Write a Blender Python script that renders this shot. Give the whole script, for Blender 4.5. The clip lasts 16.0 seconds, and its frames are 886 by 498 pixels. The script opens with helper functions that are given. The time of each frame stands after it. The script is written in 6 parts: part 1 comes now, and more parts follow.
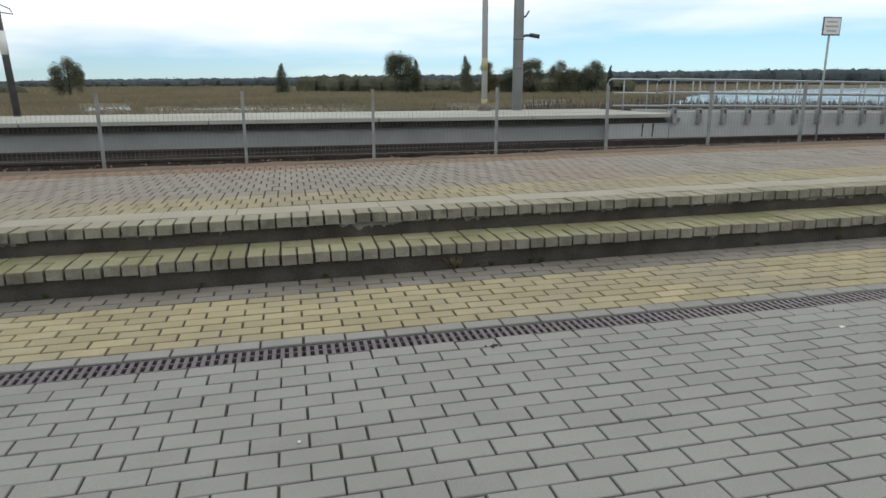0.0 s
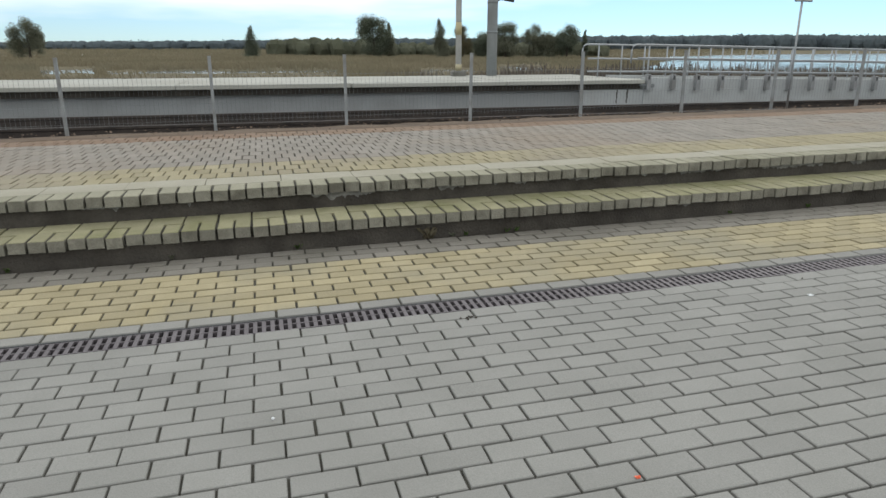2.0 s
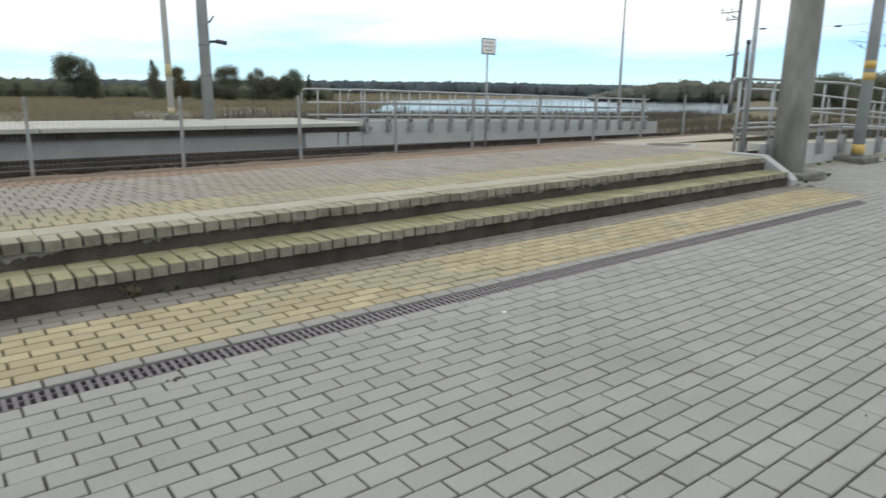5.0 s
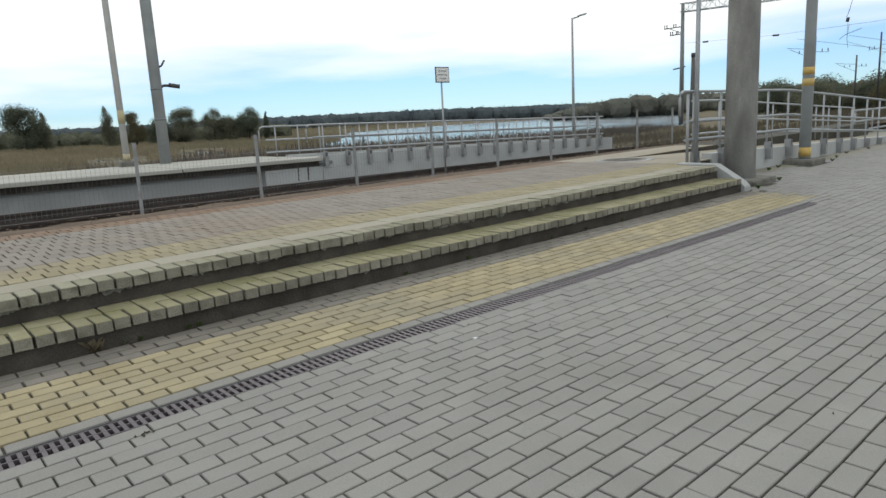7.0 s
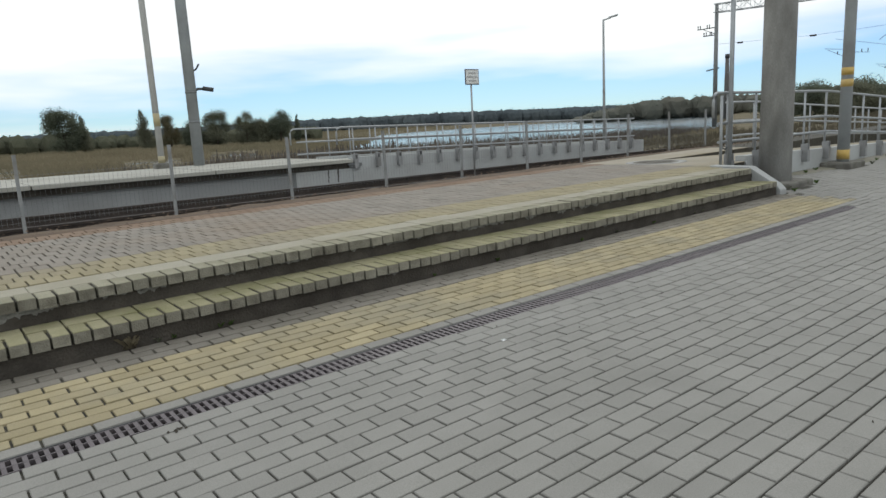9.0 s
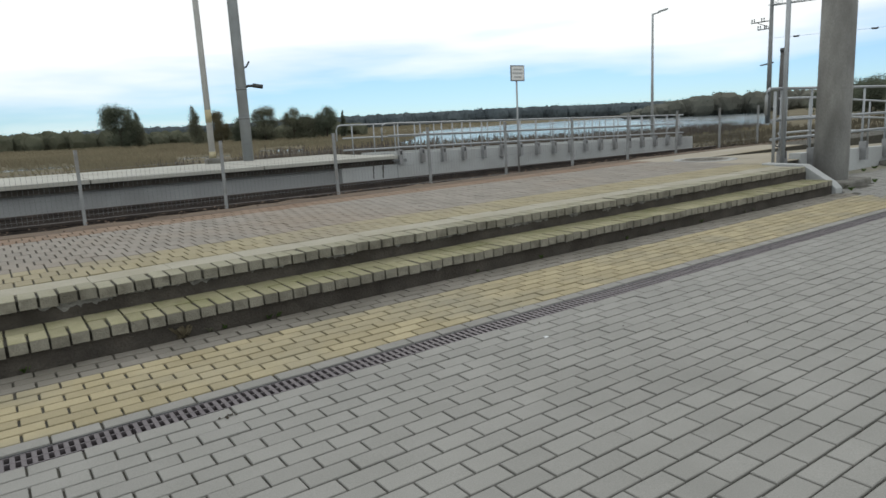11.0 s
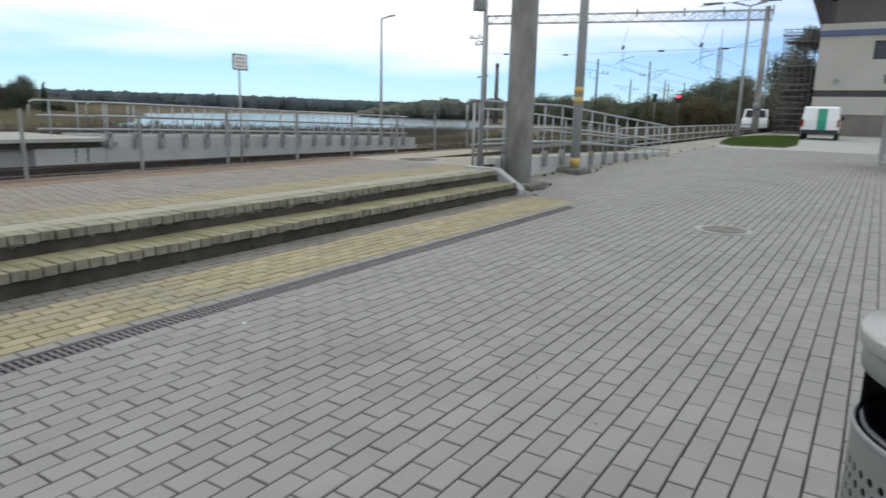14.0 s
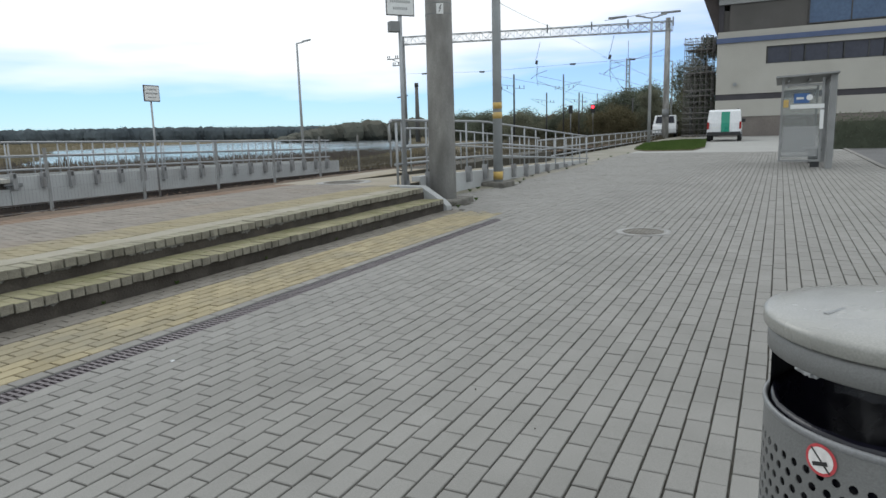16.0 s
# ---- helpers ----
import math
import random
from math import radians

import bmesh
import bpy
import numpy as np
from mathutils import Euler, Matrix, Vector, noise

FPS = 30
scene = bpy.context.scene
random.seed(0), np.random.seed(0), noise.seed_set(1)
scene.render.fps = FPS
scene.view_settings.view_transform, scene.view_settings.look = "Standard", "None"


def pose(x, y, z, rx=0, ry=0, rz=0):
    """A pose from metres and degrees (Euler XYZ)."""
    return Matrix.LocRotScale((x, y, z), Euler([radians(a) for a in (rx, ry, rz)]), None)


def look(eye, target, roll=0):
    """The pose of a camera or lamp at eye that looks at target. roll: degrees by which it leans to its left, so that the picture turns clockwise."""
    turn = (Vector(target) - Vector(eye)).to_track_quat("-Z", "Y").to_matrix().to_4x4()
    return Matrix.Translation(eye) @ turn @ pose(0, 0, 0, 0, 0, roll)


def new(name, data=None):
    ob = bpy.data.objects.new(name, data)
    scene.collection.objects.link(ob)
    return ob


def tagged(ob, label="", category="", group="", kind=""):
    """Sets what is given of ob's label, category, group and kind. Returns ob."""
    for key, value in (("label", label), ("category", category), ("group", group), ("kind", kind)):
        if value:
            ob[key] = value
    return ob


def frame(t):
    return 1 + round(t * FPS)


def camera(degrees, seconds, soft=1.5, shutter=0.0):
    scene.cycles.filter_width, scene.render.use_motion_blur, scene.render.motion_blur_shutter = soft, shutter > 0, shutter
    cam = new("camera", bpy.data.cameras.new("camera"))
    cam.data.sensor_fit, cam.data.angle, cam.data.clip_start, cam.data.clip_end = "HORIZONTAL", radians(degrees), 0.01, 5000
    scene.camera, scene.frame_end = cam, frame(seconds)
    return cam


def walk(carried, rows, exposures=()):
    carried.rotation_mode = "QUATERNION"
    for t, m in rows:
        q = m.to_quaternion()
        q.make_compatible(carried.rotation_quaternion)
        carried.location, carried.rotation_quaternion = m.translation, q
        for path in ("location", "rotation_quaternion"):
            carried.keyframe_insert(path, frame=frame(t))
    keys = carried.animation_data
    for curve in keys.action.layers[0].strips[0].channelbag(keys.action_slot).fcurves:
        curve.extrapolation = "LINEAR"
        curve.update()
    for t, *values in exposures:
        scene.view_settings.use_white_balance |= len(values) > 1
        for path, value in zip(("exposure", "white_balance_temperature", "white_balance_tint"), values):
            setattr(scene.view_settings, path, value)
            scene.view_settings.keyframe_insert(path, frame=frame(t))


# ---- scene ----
EXPOSURES = [(0.0, -0.44, 6400, 7), (0.6, -0.36, 6400, 7), (2.0, -0.23, 6400, 7), (3.0, -0.16, 6400, 7), (4.2, -0.13, 6400, 7), (5.0, -0.13, 6400, 7), (7.4, -0.45, 6400, 7), (8.2, -0.48, 6400, 7), (11.0, -0.48, 6400, 7), (12.5, -0.53, 6400, 7), (13.1, -0.51, 6400, 7), (14.0, -0.33, 6200, 8), (15.0, -0.29, 6200, 8), (16.0, -0.41, 6200, 8)]
cam = camera(67.51, 16.0, soft=1.5, shutter=0.33)
# seconds, eye (x, y, z), yaw, pitch, lean
PATH = [
    (0.0, -0.105, -0.123, 1.181, -12.782, -13.718, -0.254),
    (0.5, -0.096, -0.08, 1.173, -13.12, -14.917, -0.167),
    (1.0, -0.088, -0.08, 1.169, -13.675, -15.34, -0.497),
    (1.5, -0.087, -0.091, 1.179, -14.216, -15.823, -0.305),
    (2.0, -0.094, -0.087, 1.197, -15.028, -16.621, -0.005),
    (2.5, -0.141, -0.057, 1.185, -14.722, -17.305, 0.618),
    (3.0, -0.139, -0.031, 1.179, -12.837, -17.603, 0.747),
    (3.5, -0.124, -0.017, 1.17, -12.111, -17.823, 0.532),
    (4.0, -0.108, -0.026, 1.172, -11.736, -17.934, -0.451),
    (4.2, -0.1, -0.036, 1.178, -12.148, -17.967, -0.644),
    (4.4, -0.037, -0.058, 1.187, -18.567, -16.711, 0.553),
    (4.6, -0.006, -0.106, 1.21, -27.142, -15.366, 1.005),
    (4.8, 0.042, -0.131, 1.204, -32.975, -13.946, 0.624),
    (5.0, 0.041, -0.15, 1.206, -37.757, -12.992, 0.538),
    (5.2, 0.073, -0.138, 1.204, -39.178, -12.555, -0.033),
    (7.3, 0.049, -0.163, 1.225, -40.482, -10.659, -3.15),
    (7.5, 0.049, -0.161, 1.22, -40.247, -10.583, -3.136),
    (8.0, 0.045, -0.165, 1.224, -39.456, -10.577, -3.052),
    (8.2, 0.048, -0.159, 1.222, -39.19, -10.534, -3.054),
    (10.3, 0.046, -0.164, 1.216, -36.118, -10.587, -3.084),
    (10.5, 0.03, -0.179, 1.23, -35.742, -10.622, -3.089),
    (11.0, 0.022, -0.185, 1.224, -34.37, -10.563, -2.997),
    (11.5, 0.007, -0.181, 1.221, -31.303, -10.895, -3.301),
    (12.0, 0.02, -0.191, 1.186, -25.987, -13.322, -4.093),
    (12.5, 0.008, -0.206, 1.167, -21.097, -18.252, -4.988),
    (13.0, 0.058, -0.296, 1.213, -26.593, -16.261, -2.573),
    (13.2, 0.038, -0.341, 1.226, -34.241, -14.35, -0.63),
    (13.3, 0.026, -0.369, 1.216, -37.142, -13.878, 0.386),
    (13.5, 0.031, -0.406, 1.24, -44.46, -12.647, 1.472),
    (13.6, 0.014, -0.459, 1.244, -47.845, -12.224, 1.459),
    (14.0, 0.009, -0.52, 1.243, -57.172, -11.417, 1.456),
    (14.5, -0.004, -0.534, 1.252, -62.647, -9.568, 0.833),
    (15.0, -0.01, -0.52, 1.249, -62.16, -8.59, -0.185),
    (15.5, -0.001, -0.528, 1.241, -62.438, -9.264, -0.856),
    (16.0, -0.005, -0.542, 1.239, -63.164, -9.783, -1.583),
]
walk(cam, [(t, pose(x, y, z, 90 + pitch, 0, yaw) @ pose(0, 0, 0, 0, 0, lean)) for t, x, y, z, yaw, pitch, lean in PATH],
     exposures=EXPOSURES)

# ---- light ----
SUN_AZ, SUN_EL = 40.0, 38.0
world = bpy.data.worlds.new("overcast_sky")
scene.world = world
world.use_nodes = True
wn, wl = world.node_tree.nodes, world.node_tree.links
for n in list(wn):
    wn.remove(n)
w_out = wn.new("ShaderNodeOutputWorld")
w_bg = wn.new("ShaderNodeBackground")
w_sky = wn.new("ShaderNodeTexSky")
w_sky.sky_type, w_sky.sun_disc = "NISHITA", False
w_sky.sun_elevation, w_sky.sun_rotation = radians(SUN_EL), radians(SUN_AZ)
w_sky.dust_density, w_sky.air_density, w_sky.ozone_density = 0.0, 1.0, 2.0
w_co = wn.new("ShaderNodeTexCoord")
w_map = wn.new("ShaderNodeMapping")
w_map.inputs["Scale"].default_value = (1.0, 1.0, 6.5)
w_map.inputs["Location"].default_value = (0.35, 0.1, 0.2)
w_noise = wn.new("ShaderNodeTexNoise")
w_noise.inputs["Scale"].default_value, w_noise.inputs["Detail"].default_value = 1.7, 5.0
w_ramp = wn.new("ShaderNodeValToRGB")
w_ramp.color_ramp.elements[0].position, w_ramp.color_ramp.elements[0].color = 0.38, (0.17, 0.17, 0.17, 1)
w_ramp.color_ramp.elements[1].position, w_ramp.color_ramp.elements[1].color = 0.62, (1, 1, 1, 1)
w_mix = wn.new("ShaderNodeMix")
w_mix.data_type = "RGBA"
w_mix.inputs["B"].default_value = (10.6, 10.75, 10.8, 1)
w_bg.inputs["Strength"].default_value = 0.14
wl.new(w_co.outputs["Generated"], w_map.inputs["Vector"])
wl.new(w_map.outputs["Vector"], w_noise.inputs["Vector"])
# a clear strip low over the horizon under the cloud deck
w_sep = wn.new("ShaderNodeSeparateXYZ")
wl.new(w_co.outputs["Generated"], w_sep.inputs["Vector"])
w_low = wn.new("ShaderNodeMapRange")
w_low.inputs["From Min"].default_value, w_low.inputs["From Max"].default_value = 0.03, 0.12
w_low.inputs["To Min"].default_value, w_low.inputs["To Max"].default_value = -0.22, 0.27
wl.new(w_sep.outputs["Z"], w_low.inputs["Value"])
w_sum = wn.new("ShaderNodeMath")
wl.new(w_noise.outputs["Fac"], w_sum.inputs[0])
wl.new(w_low.outputs["Result"], w_sum.inputs[1])
w_east = wn.new("ShaderNodeMapRange")
w_east.inputs["From Min"].default_value, w_east.inputs["From Max"].default_value = 0.86, 0.97
w_east.inputs["To Min"].default_value, w_east.inputs["To Max"].default_value = 0.03, -0.24
wl.new(w_sep.outputs["X"], w_east.inputs["Value"])
w_sum2 = wn.new("ShaderNodeMath")
wl.new(w_sum.outputs[0], w_sum2.inputs[0])
wl.new(w_east.outputs["Result"], w_sum2.inputs[1])
wl.new(w_sum2.outputs[0], w_ramp.inputs["Fac"])
wl.new(w_ramp.outputs["Color"], w_mix.inputs["Factor"])
w_tint = wn.new("ShaderNodeMix")
w_tint.data_type, w_tint.blend_type = "RGBA", "MULTIPLY"
w_tint.inputs["Factor"].default_value = 1.0
w_tint.inputs["B"].default_value = (0.49, 0.73, 1.06, 1)
wl.new(w_sky.outputs["Color"], w_tint.inputs["A"])
wl.new(w_tint.outputs["Result"], w_mix.inputs["A"])
wl.new(w_mix.outputs["Result"], w_bg.inputs["Color"])
wl.new(w_bg.outputs["Background"], w_out.inputs["Surface"])

sun = new("sun", bpy.data.lights.new("sun", "SUN"))
sun.data.energy, sun.data.angle, sun.data.color = 0.55, radians(25), (1.0, 0.96, 0.9)
sun.matrix_world = look((math.sin(radians(SUN_AZ)) * 40, math.cos(radians(SUN_AZ)) * 40, 40 * math.tan(radians(SUN_EL))), (0, 0, 0))


# ---- materials ----
def mat(name, a, b, scale=6.0, fine=60.0, rough=0.85, metal=0.0, bump=0.15, vary=0.0, stain=None, stain_scale=0.7, stain_amount=0.5, spec=0.4, stretch=None):
    """A procedural surface: two base colours mixed by noise, fine grain, relief, and an optional stain; vary: spread between pieces."""
    m = bpy.data.materials.new(name)
    m.use_nodes = True
    nt = m.node_tree
    nd, lk = nt.nodes, nt.links
    bsdf = nd["Principled BSDF"]
    geo = nd.new("ShaderNodeNewGeometry")

    def tex(s, detail):
        t = nd.new("ShaderNodeTexNoise")
        t.inputs["Scale"].default_value, t.inputs["Detail"].default_value = s, detail
        if stretch:
            vm = nd.new("ShaderNodeVectorMath")
            vm.operation = "MULTIPLY"
            vm.inputs[1].default_value = stretch
            lk.new(geo.outputs["Position"], vm.inputs[0])
            lk.new(vm.outputs["Vector"], t.inputs["Vector"])
        else:
            lk.new(geo.outputs["Position"], t.inputs["Vector"])
        return t

    def blend(fac, ca, cb, mode="MIX"):
        x = nd.new("ShaderNodeMix")
        x.data_type, x.blend_type = "RGBA", mode
        for sock, val in (("Factor", fac), ("A", ca), ("B", cb)):
            if isinstance(val, bpy.types.NodeSocket):
                lk.new(val, x.inputs[sock])
            else:
                x.inputs[sock].default_value = val
        return x.outputs["Result"]

    def ramp(src, lo, hi):
        r = nd.new("ShaderNodeMapRange")
        r.inputs["From Min"].default_value, r.inputs["From Max"].default_value = lo, hi
        lk.new(src, r.inputs["Value"])
        return r.outputs["Result"]

    big, small = tex(scale, 4.0), tex(fine, 3.0)
    col = blend(ramp(big.outputs["Fac"], 0.3, 0.7), (*a, 1), (*b, 1))
    grain = blend(ramp(small.outputs["Fac"], 0.25, 0.75), (0.8, 0.8, 0.8, 1), (1.15, 1.15, 1.15, 1))
    col = blend(0.8, col, grain, "MULTIPLY")
    if vary:
        info = nd.new("ShaderNodeObjectInfo")
        add = nd.new("ShaderNodeMath")
        lk.new(info.outputs["Random"], add.inputs[0])
        lk.new(geo.outputs["Random Per Island"], add.inputs[1])
        fr = nd.new("ShaderNodeMath")
        fr.operation = "FRACT"
        lk.new(add.outputs[0], fr.inputs[0])
        mr = nd.new("ShaderNodeMapRange")
        mr.inputs["To Min"].default_value, mr.inputs["To Max"].default_value = 1 - vary, 1 + vary
        lk.new(fr.outputs[0], mr.inputs["Value"])
        comb = nd.new("ShaderNodeCombineColor")
        for ch in ("Red", "Green", "Blue"):
            lk.new(mr.outputs["Result"], comb.inputs[ch])
        col = blend(1.0, col, comb.outputs["Color"], "MULTIPLY")
    if stain:
        st = tex(stain_scale, 6.0)
        sc = nd.new("ShaderNodeMath")
        sc.operation = "MULTIPLY"
        lk.new(ramp(st.outputs["Fac"], 0.48, 0.68), sc.inputs[0])
        sc.inputs[1].default_value = stain_amount
        col = blend(sc.outputs[0], col, (*stain, 1))
    lk.new(col, bsdf.inputs["Base Color"])
    bsdf.inputs["Metallic"].default_value = metal
    bsdf.inputs["Specular IOR Level"].default_value = spec
    rr = nd.new("ShaderNodeMapRange")
    rr.inputs["To Min"].default_value, rr.inputs["To Max"].default_value = max(rough - 0.12, 0.02), min(rough + 0.1, 1)
    lk.new(big.outputs["Fac"], rr.inputs["Value"])
    lk.new(rr.outputs["Result"], bsdf.inputs["Roughness"])
    if bump:
        bp = nd.new("ShaderNodeBump")
        bp.inputs["Strength"].default_value, bp.inputs["Distance"].default_value = bump, 0.01
        lk.new(small.outputs["Fac"], bp.inputs["Height"])
        lk.new(bp.outputs["Normal"], bsdf.inputs["Normal"])
    return m


def clear_glass(name, tint, rough=0.03, alpha=0.25):
    m = mat(name, tint, tint, rough=rough, bump=0, spec=0.5)
    m.node_tree.nodes["Principled BSDF"].inputs["Alpha"].default_value = alpha
    return m


def glow(name, colour, strength):
    m = bpy.data.materials.new(name)
    m.use_nodes = True
    b = m.node_tree.nodes["Principled BSDF"]
    b.inputs["Base Color"].default_value = (*colour, 1)
    b.inputs["Emission Color"].default_value, b.inputs["Emission Strength"].default_value = (*colour, 1), strength
    return m


M_PAVER = mat("grey_paver", (0.217, 0.213, 0.198), (0.250, 0.245, 0.230), 3.0, 220, 0.8, bump=0.25, vary=0.06, stain=(0.156, 0.153, 0.141), stain_scale=0.9, stain_amount=0.35)
M_YELLOW = mat("yellow_paver", (0.282, 0.240, 0.142), (0.326, 0.281, 0.178), 4.0, 200, 0.85, bump=0.25, vary=0.12, stain=(0.211, 0.200, 0.157), stain_scale=1.3, stain_amount=0.6)
M_PALE = mat("pale_kerb_paver", (0.211, 0.207, 0.191), (0.249, 0.241, 0.226), 4.0, 200, 0.85, bump=0.25, vary=0.06, stain=(0.161, 0.153, 0.138), stain_scale=1.5)
M_DARKPAVER = mat("damp_grey_paver", (0.158, 0.145, 0.123), (0.198, 0.182, 0.158), 4.0, 200, 0.8, bump=0.25, vary=0.08, stain=(0.095, 0.087, 0.068), stain_scale=2.0, stain_amount=0.6)
M_NOSE_LOW = mat("mossy_yellow_step_brick", (0.230, 0.215, 0.125), (0.272, 0.253, 0.163), 7.0, 140, 0.9, bump=0.5, vary=0.13, stain=(0.151, 0.151, 0.064), stain_scale=3.2, stain_amount=0.6)
M_NOSE_UP = mat("pale_step_brick", (0.240, 0.229, 0.167), (0.286, 0.271, 0.205), 7.0, 140, 0.9, bump=0.5, vary=0.11, stain=(0.185, 0.175, 0.108), stain_scale=3.0, stain_amount=0.55)
M_BAND = mat("pale_concrete_band", (0.284, 0.266, 0.210), (0.333, 0.314, 0.255), 3.0, 120, 0.9, bump=0.3, stain=(0.244, 0.222, 0.159), stain_scale=1.8, stain_amount=0.6)
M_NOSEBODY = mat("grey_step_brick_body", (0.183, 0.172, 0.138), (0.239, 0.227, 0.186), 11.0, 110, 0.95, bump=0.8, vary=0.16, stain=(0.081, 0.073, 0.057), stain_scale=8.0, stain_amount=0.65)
M_UPGREY = mat("weathered_grey_paver", (0.190, 0.170, 0.145), (0.229, 0.207, 0.180), 3.0, 160, 0.85, bump=0.25, vary=0.08, stain=(0.224, 0.167, 0.113), stain_scale=0.55, stain_amount=0.4)
M_RUSTPAVER = mat("rust_stained_paver", (0.170, 0.115, 0.077), (0.205, 0.145, 0.102), 2.5, 120, 0.9, bump=0.25, vary=0.1, stain=(0.150, 0.088, 0.053), stain_scale=0.9, stain_amount=0.6)
M_UPYEL = mat("weathered_yellow_paver", (0.238, 0.204, 0.120), (0.276, 0.242, 0.155), 3.0, 160, 0.85, bump=0.25, vary=0.1, stain=(0.212, 0.188, 0.150), stain_scale=0.5, stain_amount=0.8)
M_SANDPAVE = mat("sandy_pavement", (0.272, 0.244, 0.188), (0.328, 0.300, 0.244), 1.2, 90, 0.95, bump=0.3, stain=(0.288, 0.240, 0.160), stain_scale=0.8)
M_JOINT = mat("dark_joint_sand", (0.05, 0.047, 0.038), (0.085, 0.08, 0.065), 20, 300, 0.95, bump=0.4)
# dark concrete of the risers; also paints the shade under the far slabs
M_RISER = mat("dark_riser_concrete", (0.042, 0.036, 0.030), (0.080, 0.070, 0.058), 5.0, 60, 0.85, bump=0.9, stain=(0.025, 0.020, 0.014), stain_scale=2.6, stain_amount=0.7)
M_MORTAR = mat("pale_mortar_patch", (0.12, 0.115, 0.105), (0.25, 0.245, 0.225), 26, 130, 0.95, bump=0.6)
M_IRON = mat("cast_iron_grate", (0.105, 0.092, 0.100), (0.150, 0.134, 0.142), 8, 160, 0.55, metal=0.35, bump=0.3)
M_PIT = mat("drain_channel", (0.012, 0.011, 0.010), (0.022, 0.02, 0.018), 8, 80, 0.9)
M_DIRT = mat("rusty_dirt", (0.080, 0.053, 0.034), (0.122, 0.086, 0.058), 1.6, 45, 0.95, bump=0.8, stain=(0.064, 0.045, 0.029), stain_scale=1.1, stain_amount=0.7)
M_BALLAST = mat("dark_ballast", (0.028, 0.024, 0.021), (0.075, 0.058, 0.046), 9, 60, 0.95, bump=1.0, stain=(0.095, 0.062, 0.042), stain_scale=0.6)
M_STEEL_RAIL = mat("rusty_rail_steel", (0.030, 0.025, 0.023), (0.060, 0.048, 0.042), 6, 90, 0.6, metal=0.4, bump=0.3)
M_SLAB = mat("pale_concrete_slab", (0.317, 0.312, 0.282), (0.387, 0.383, 0.348), 0.8, 70, 0.9, bump=0.3, stain=(0.255, 0.246, 0.211), stain_scale=0.5, stain_amount=0.5)
M_WALL = mat("grey_concrete_wall", (0.29, 0.30, 0.305), (0.36, 0.37, 0.375), 0.7, 60, 0.9, bump=0.3, stain=(0.20, 0.20, 0.195), stain_scale=0.9, stain_amount=0.6)
M_RAMPWALL = mat("pale_ramp_concrete", (0.351, 0.366, 0.370), (0.427, 0.442, 0.446), 0.8, 60, 0.9, bump=0.3, stain=(0.285, 0.285, 0.275), stain_scale=0.9, stain_amount=0.5)
M_GALV = mat("galvanised_steel", (0.29, 0.31, 0.33), (0.37, 0.39, 0.41), 5, 120, 0.5, metal=0.35, bump=0.1, stain=(0.28, 0.27, 0.25), stain_scale=2.0, stain_amount=0.4)
M_GALVDARK = mat("dull_galvanised_bracket", (0.16, 0.17, 0.175), (0.23, 0.24, 0.245), 5, 120, 0.6, metal=0.3, bump=0.1)
M_MASTCON = mat("grey_concrete_mast", (0.25, 0.248, 0.242), (0.42, 0.418, 0.405), 4.0, 90, 0.9, bump=0.6, stain=(0.155, 0.150, 0.142), stain_scale=2.2, stain_amount=0.75, stretch=(1.0, 1.0, 0.35))
M_FOOTING = mat("dirty_rough_concrete", (0.125, 0.120, 0.108), (0.205, 0.198, 0.180), 6, 80, 0.95, bump=0.8, stain=(0.085, 0.083, 0.062), stain_scale=5.0, stain_amount=0.6)
M_POLE = mat("grey_painted_pole", (0.27, 0.29, 0.30), (0.345, 0.365, 0.375), 2.5, 110, 0.6, metal=0.1, bump=0.1, stain=(0.22, 0.22, 0.22), stain_scale=2.0, stain_amount=0.4)
M_POLEPALE = mat("pale_pole_concrete", (0.42, 0.42, 0.41), (0.50, 0.50, 0.49), 2.5, 110, 0.8, bump=0.2, stain=(0.33, 0.32, 0.3), stain_scale=1.5)
M_BANDYEL = mat("faded_yellow_paint", (0.46, 0.31, 0.08), (0.52, 0.37, 0.13), 8, 110, 0.7, stain=(0.33, 0.29, 0.20), stain_scale=5.0, stain_amount=0.5)
M_DARKMETAL = mat("dark_steel", (0.045, 0.047, 0.05), (0.075, 0.077, 0.08), 6, 90, 0.5, metal=0.4, bump=0.1)
M_SIGNW = mat("white_sign_face", (0.66, 0.68, 0.68), (0.73, 0.74, 0.74), 4, 90, 0.5, bump=0.05, stain=(0.55, 0.55, 0.52), stain_scale=4)
M_SIGNB = mat("dark_sign_border", (0.11, 0.11, 0.115), (0.15, 0.15, 0.155), 6, 90, 0.6)
M_SIGNTXT = mat("grey_sign_print", (0.33, 0.34, 0.35), (0.40, 0.41, 0.42), 20, 90, 0.6)
def leafy(m, share=0.45):
    """Thin leaves: part of the light passes through."""
    nd, lk = m.node_tree.nodes, m.node_tree.links
    b = nd["Principled BSDF"]
    t = nd.new("ShaderNodeBsdfTranslucent")
    x = nd.new("ShaderNodeMixShader")
    x.inputs[0].default_value = share
    lk.new(b.inputs["Base Color"].links[0].from_socket, t.inputs["Color"])
    lk.new(b.outputs["BSDF"], x.inputs[1])
    lk.new(t.outputs["BSDF"], x.inputs[2])
    lk.new(x.outputs["Shader"], nd["Material Output"].inputs["Surface"])
    return m


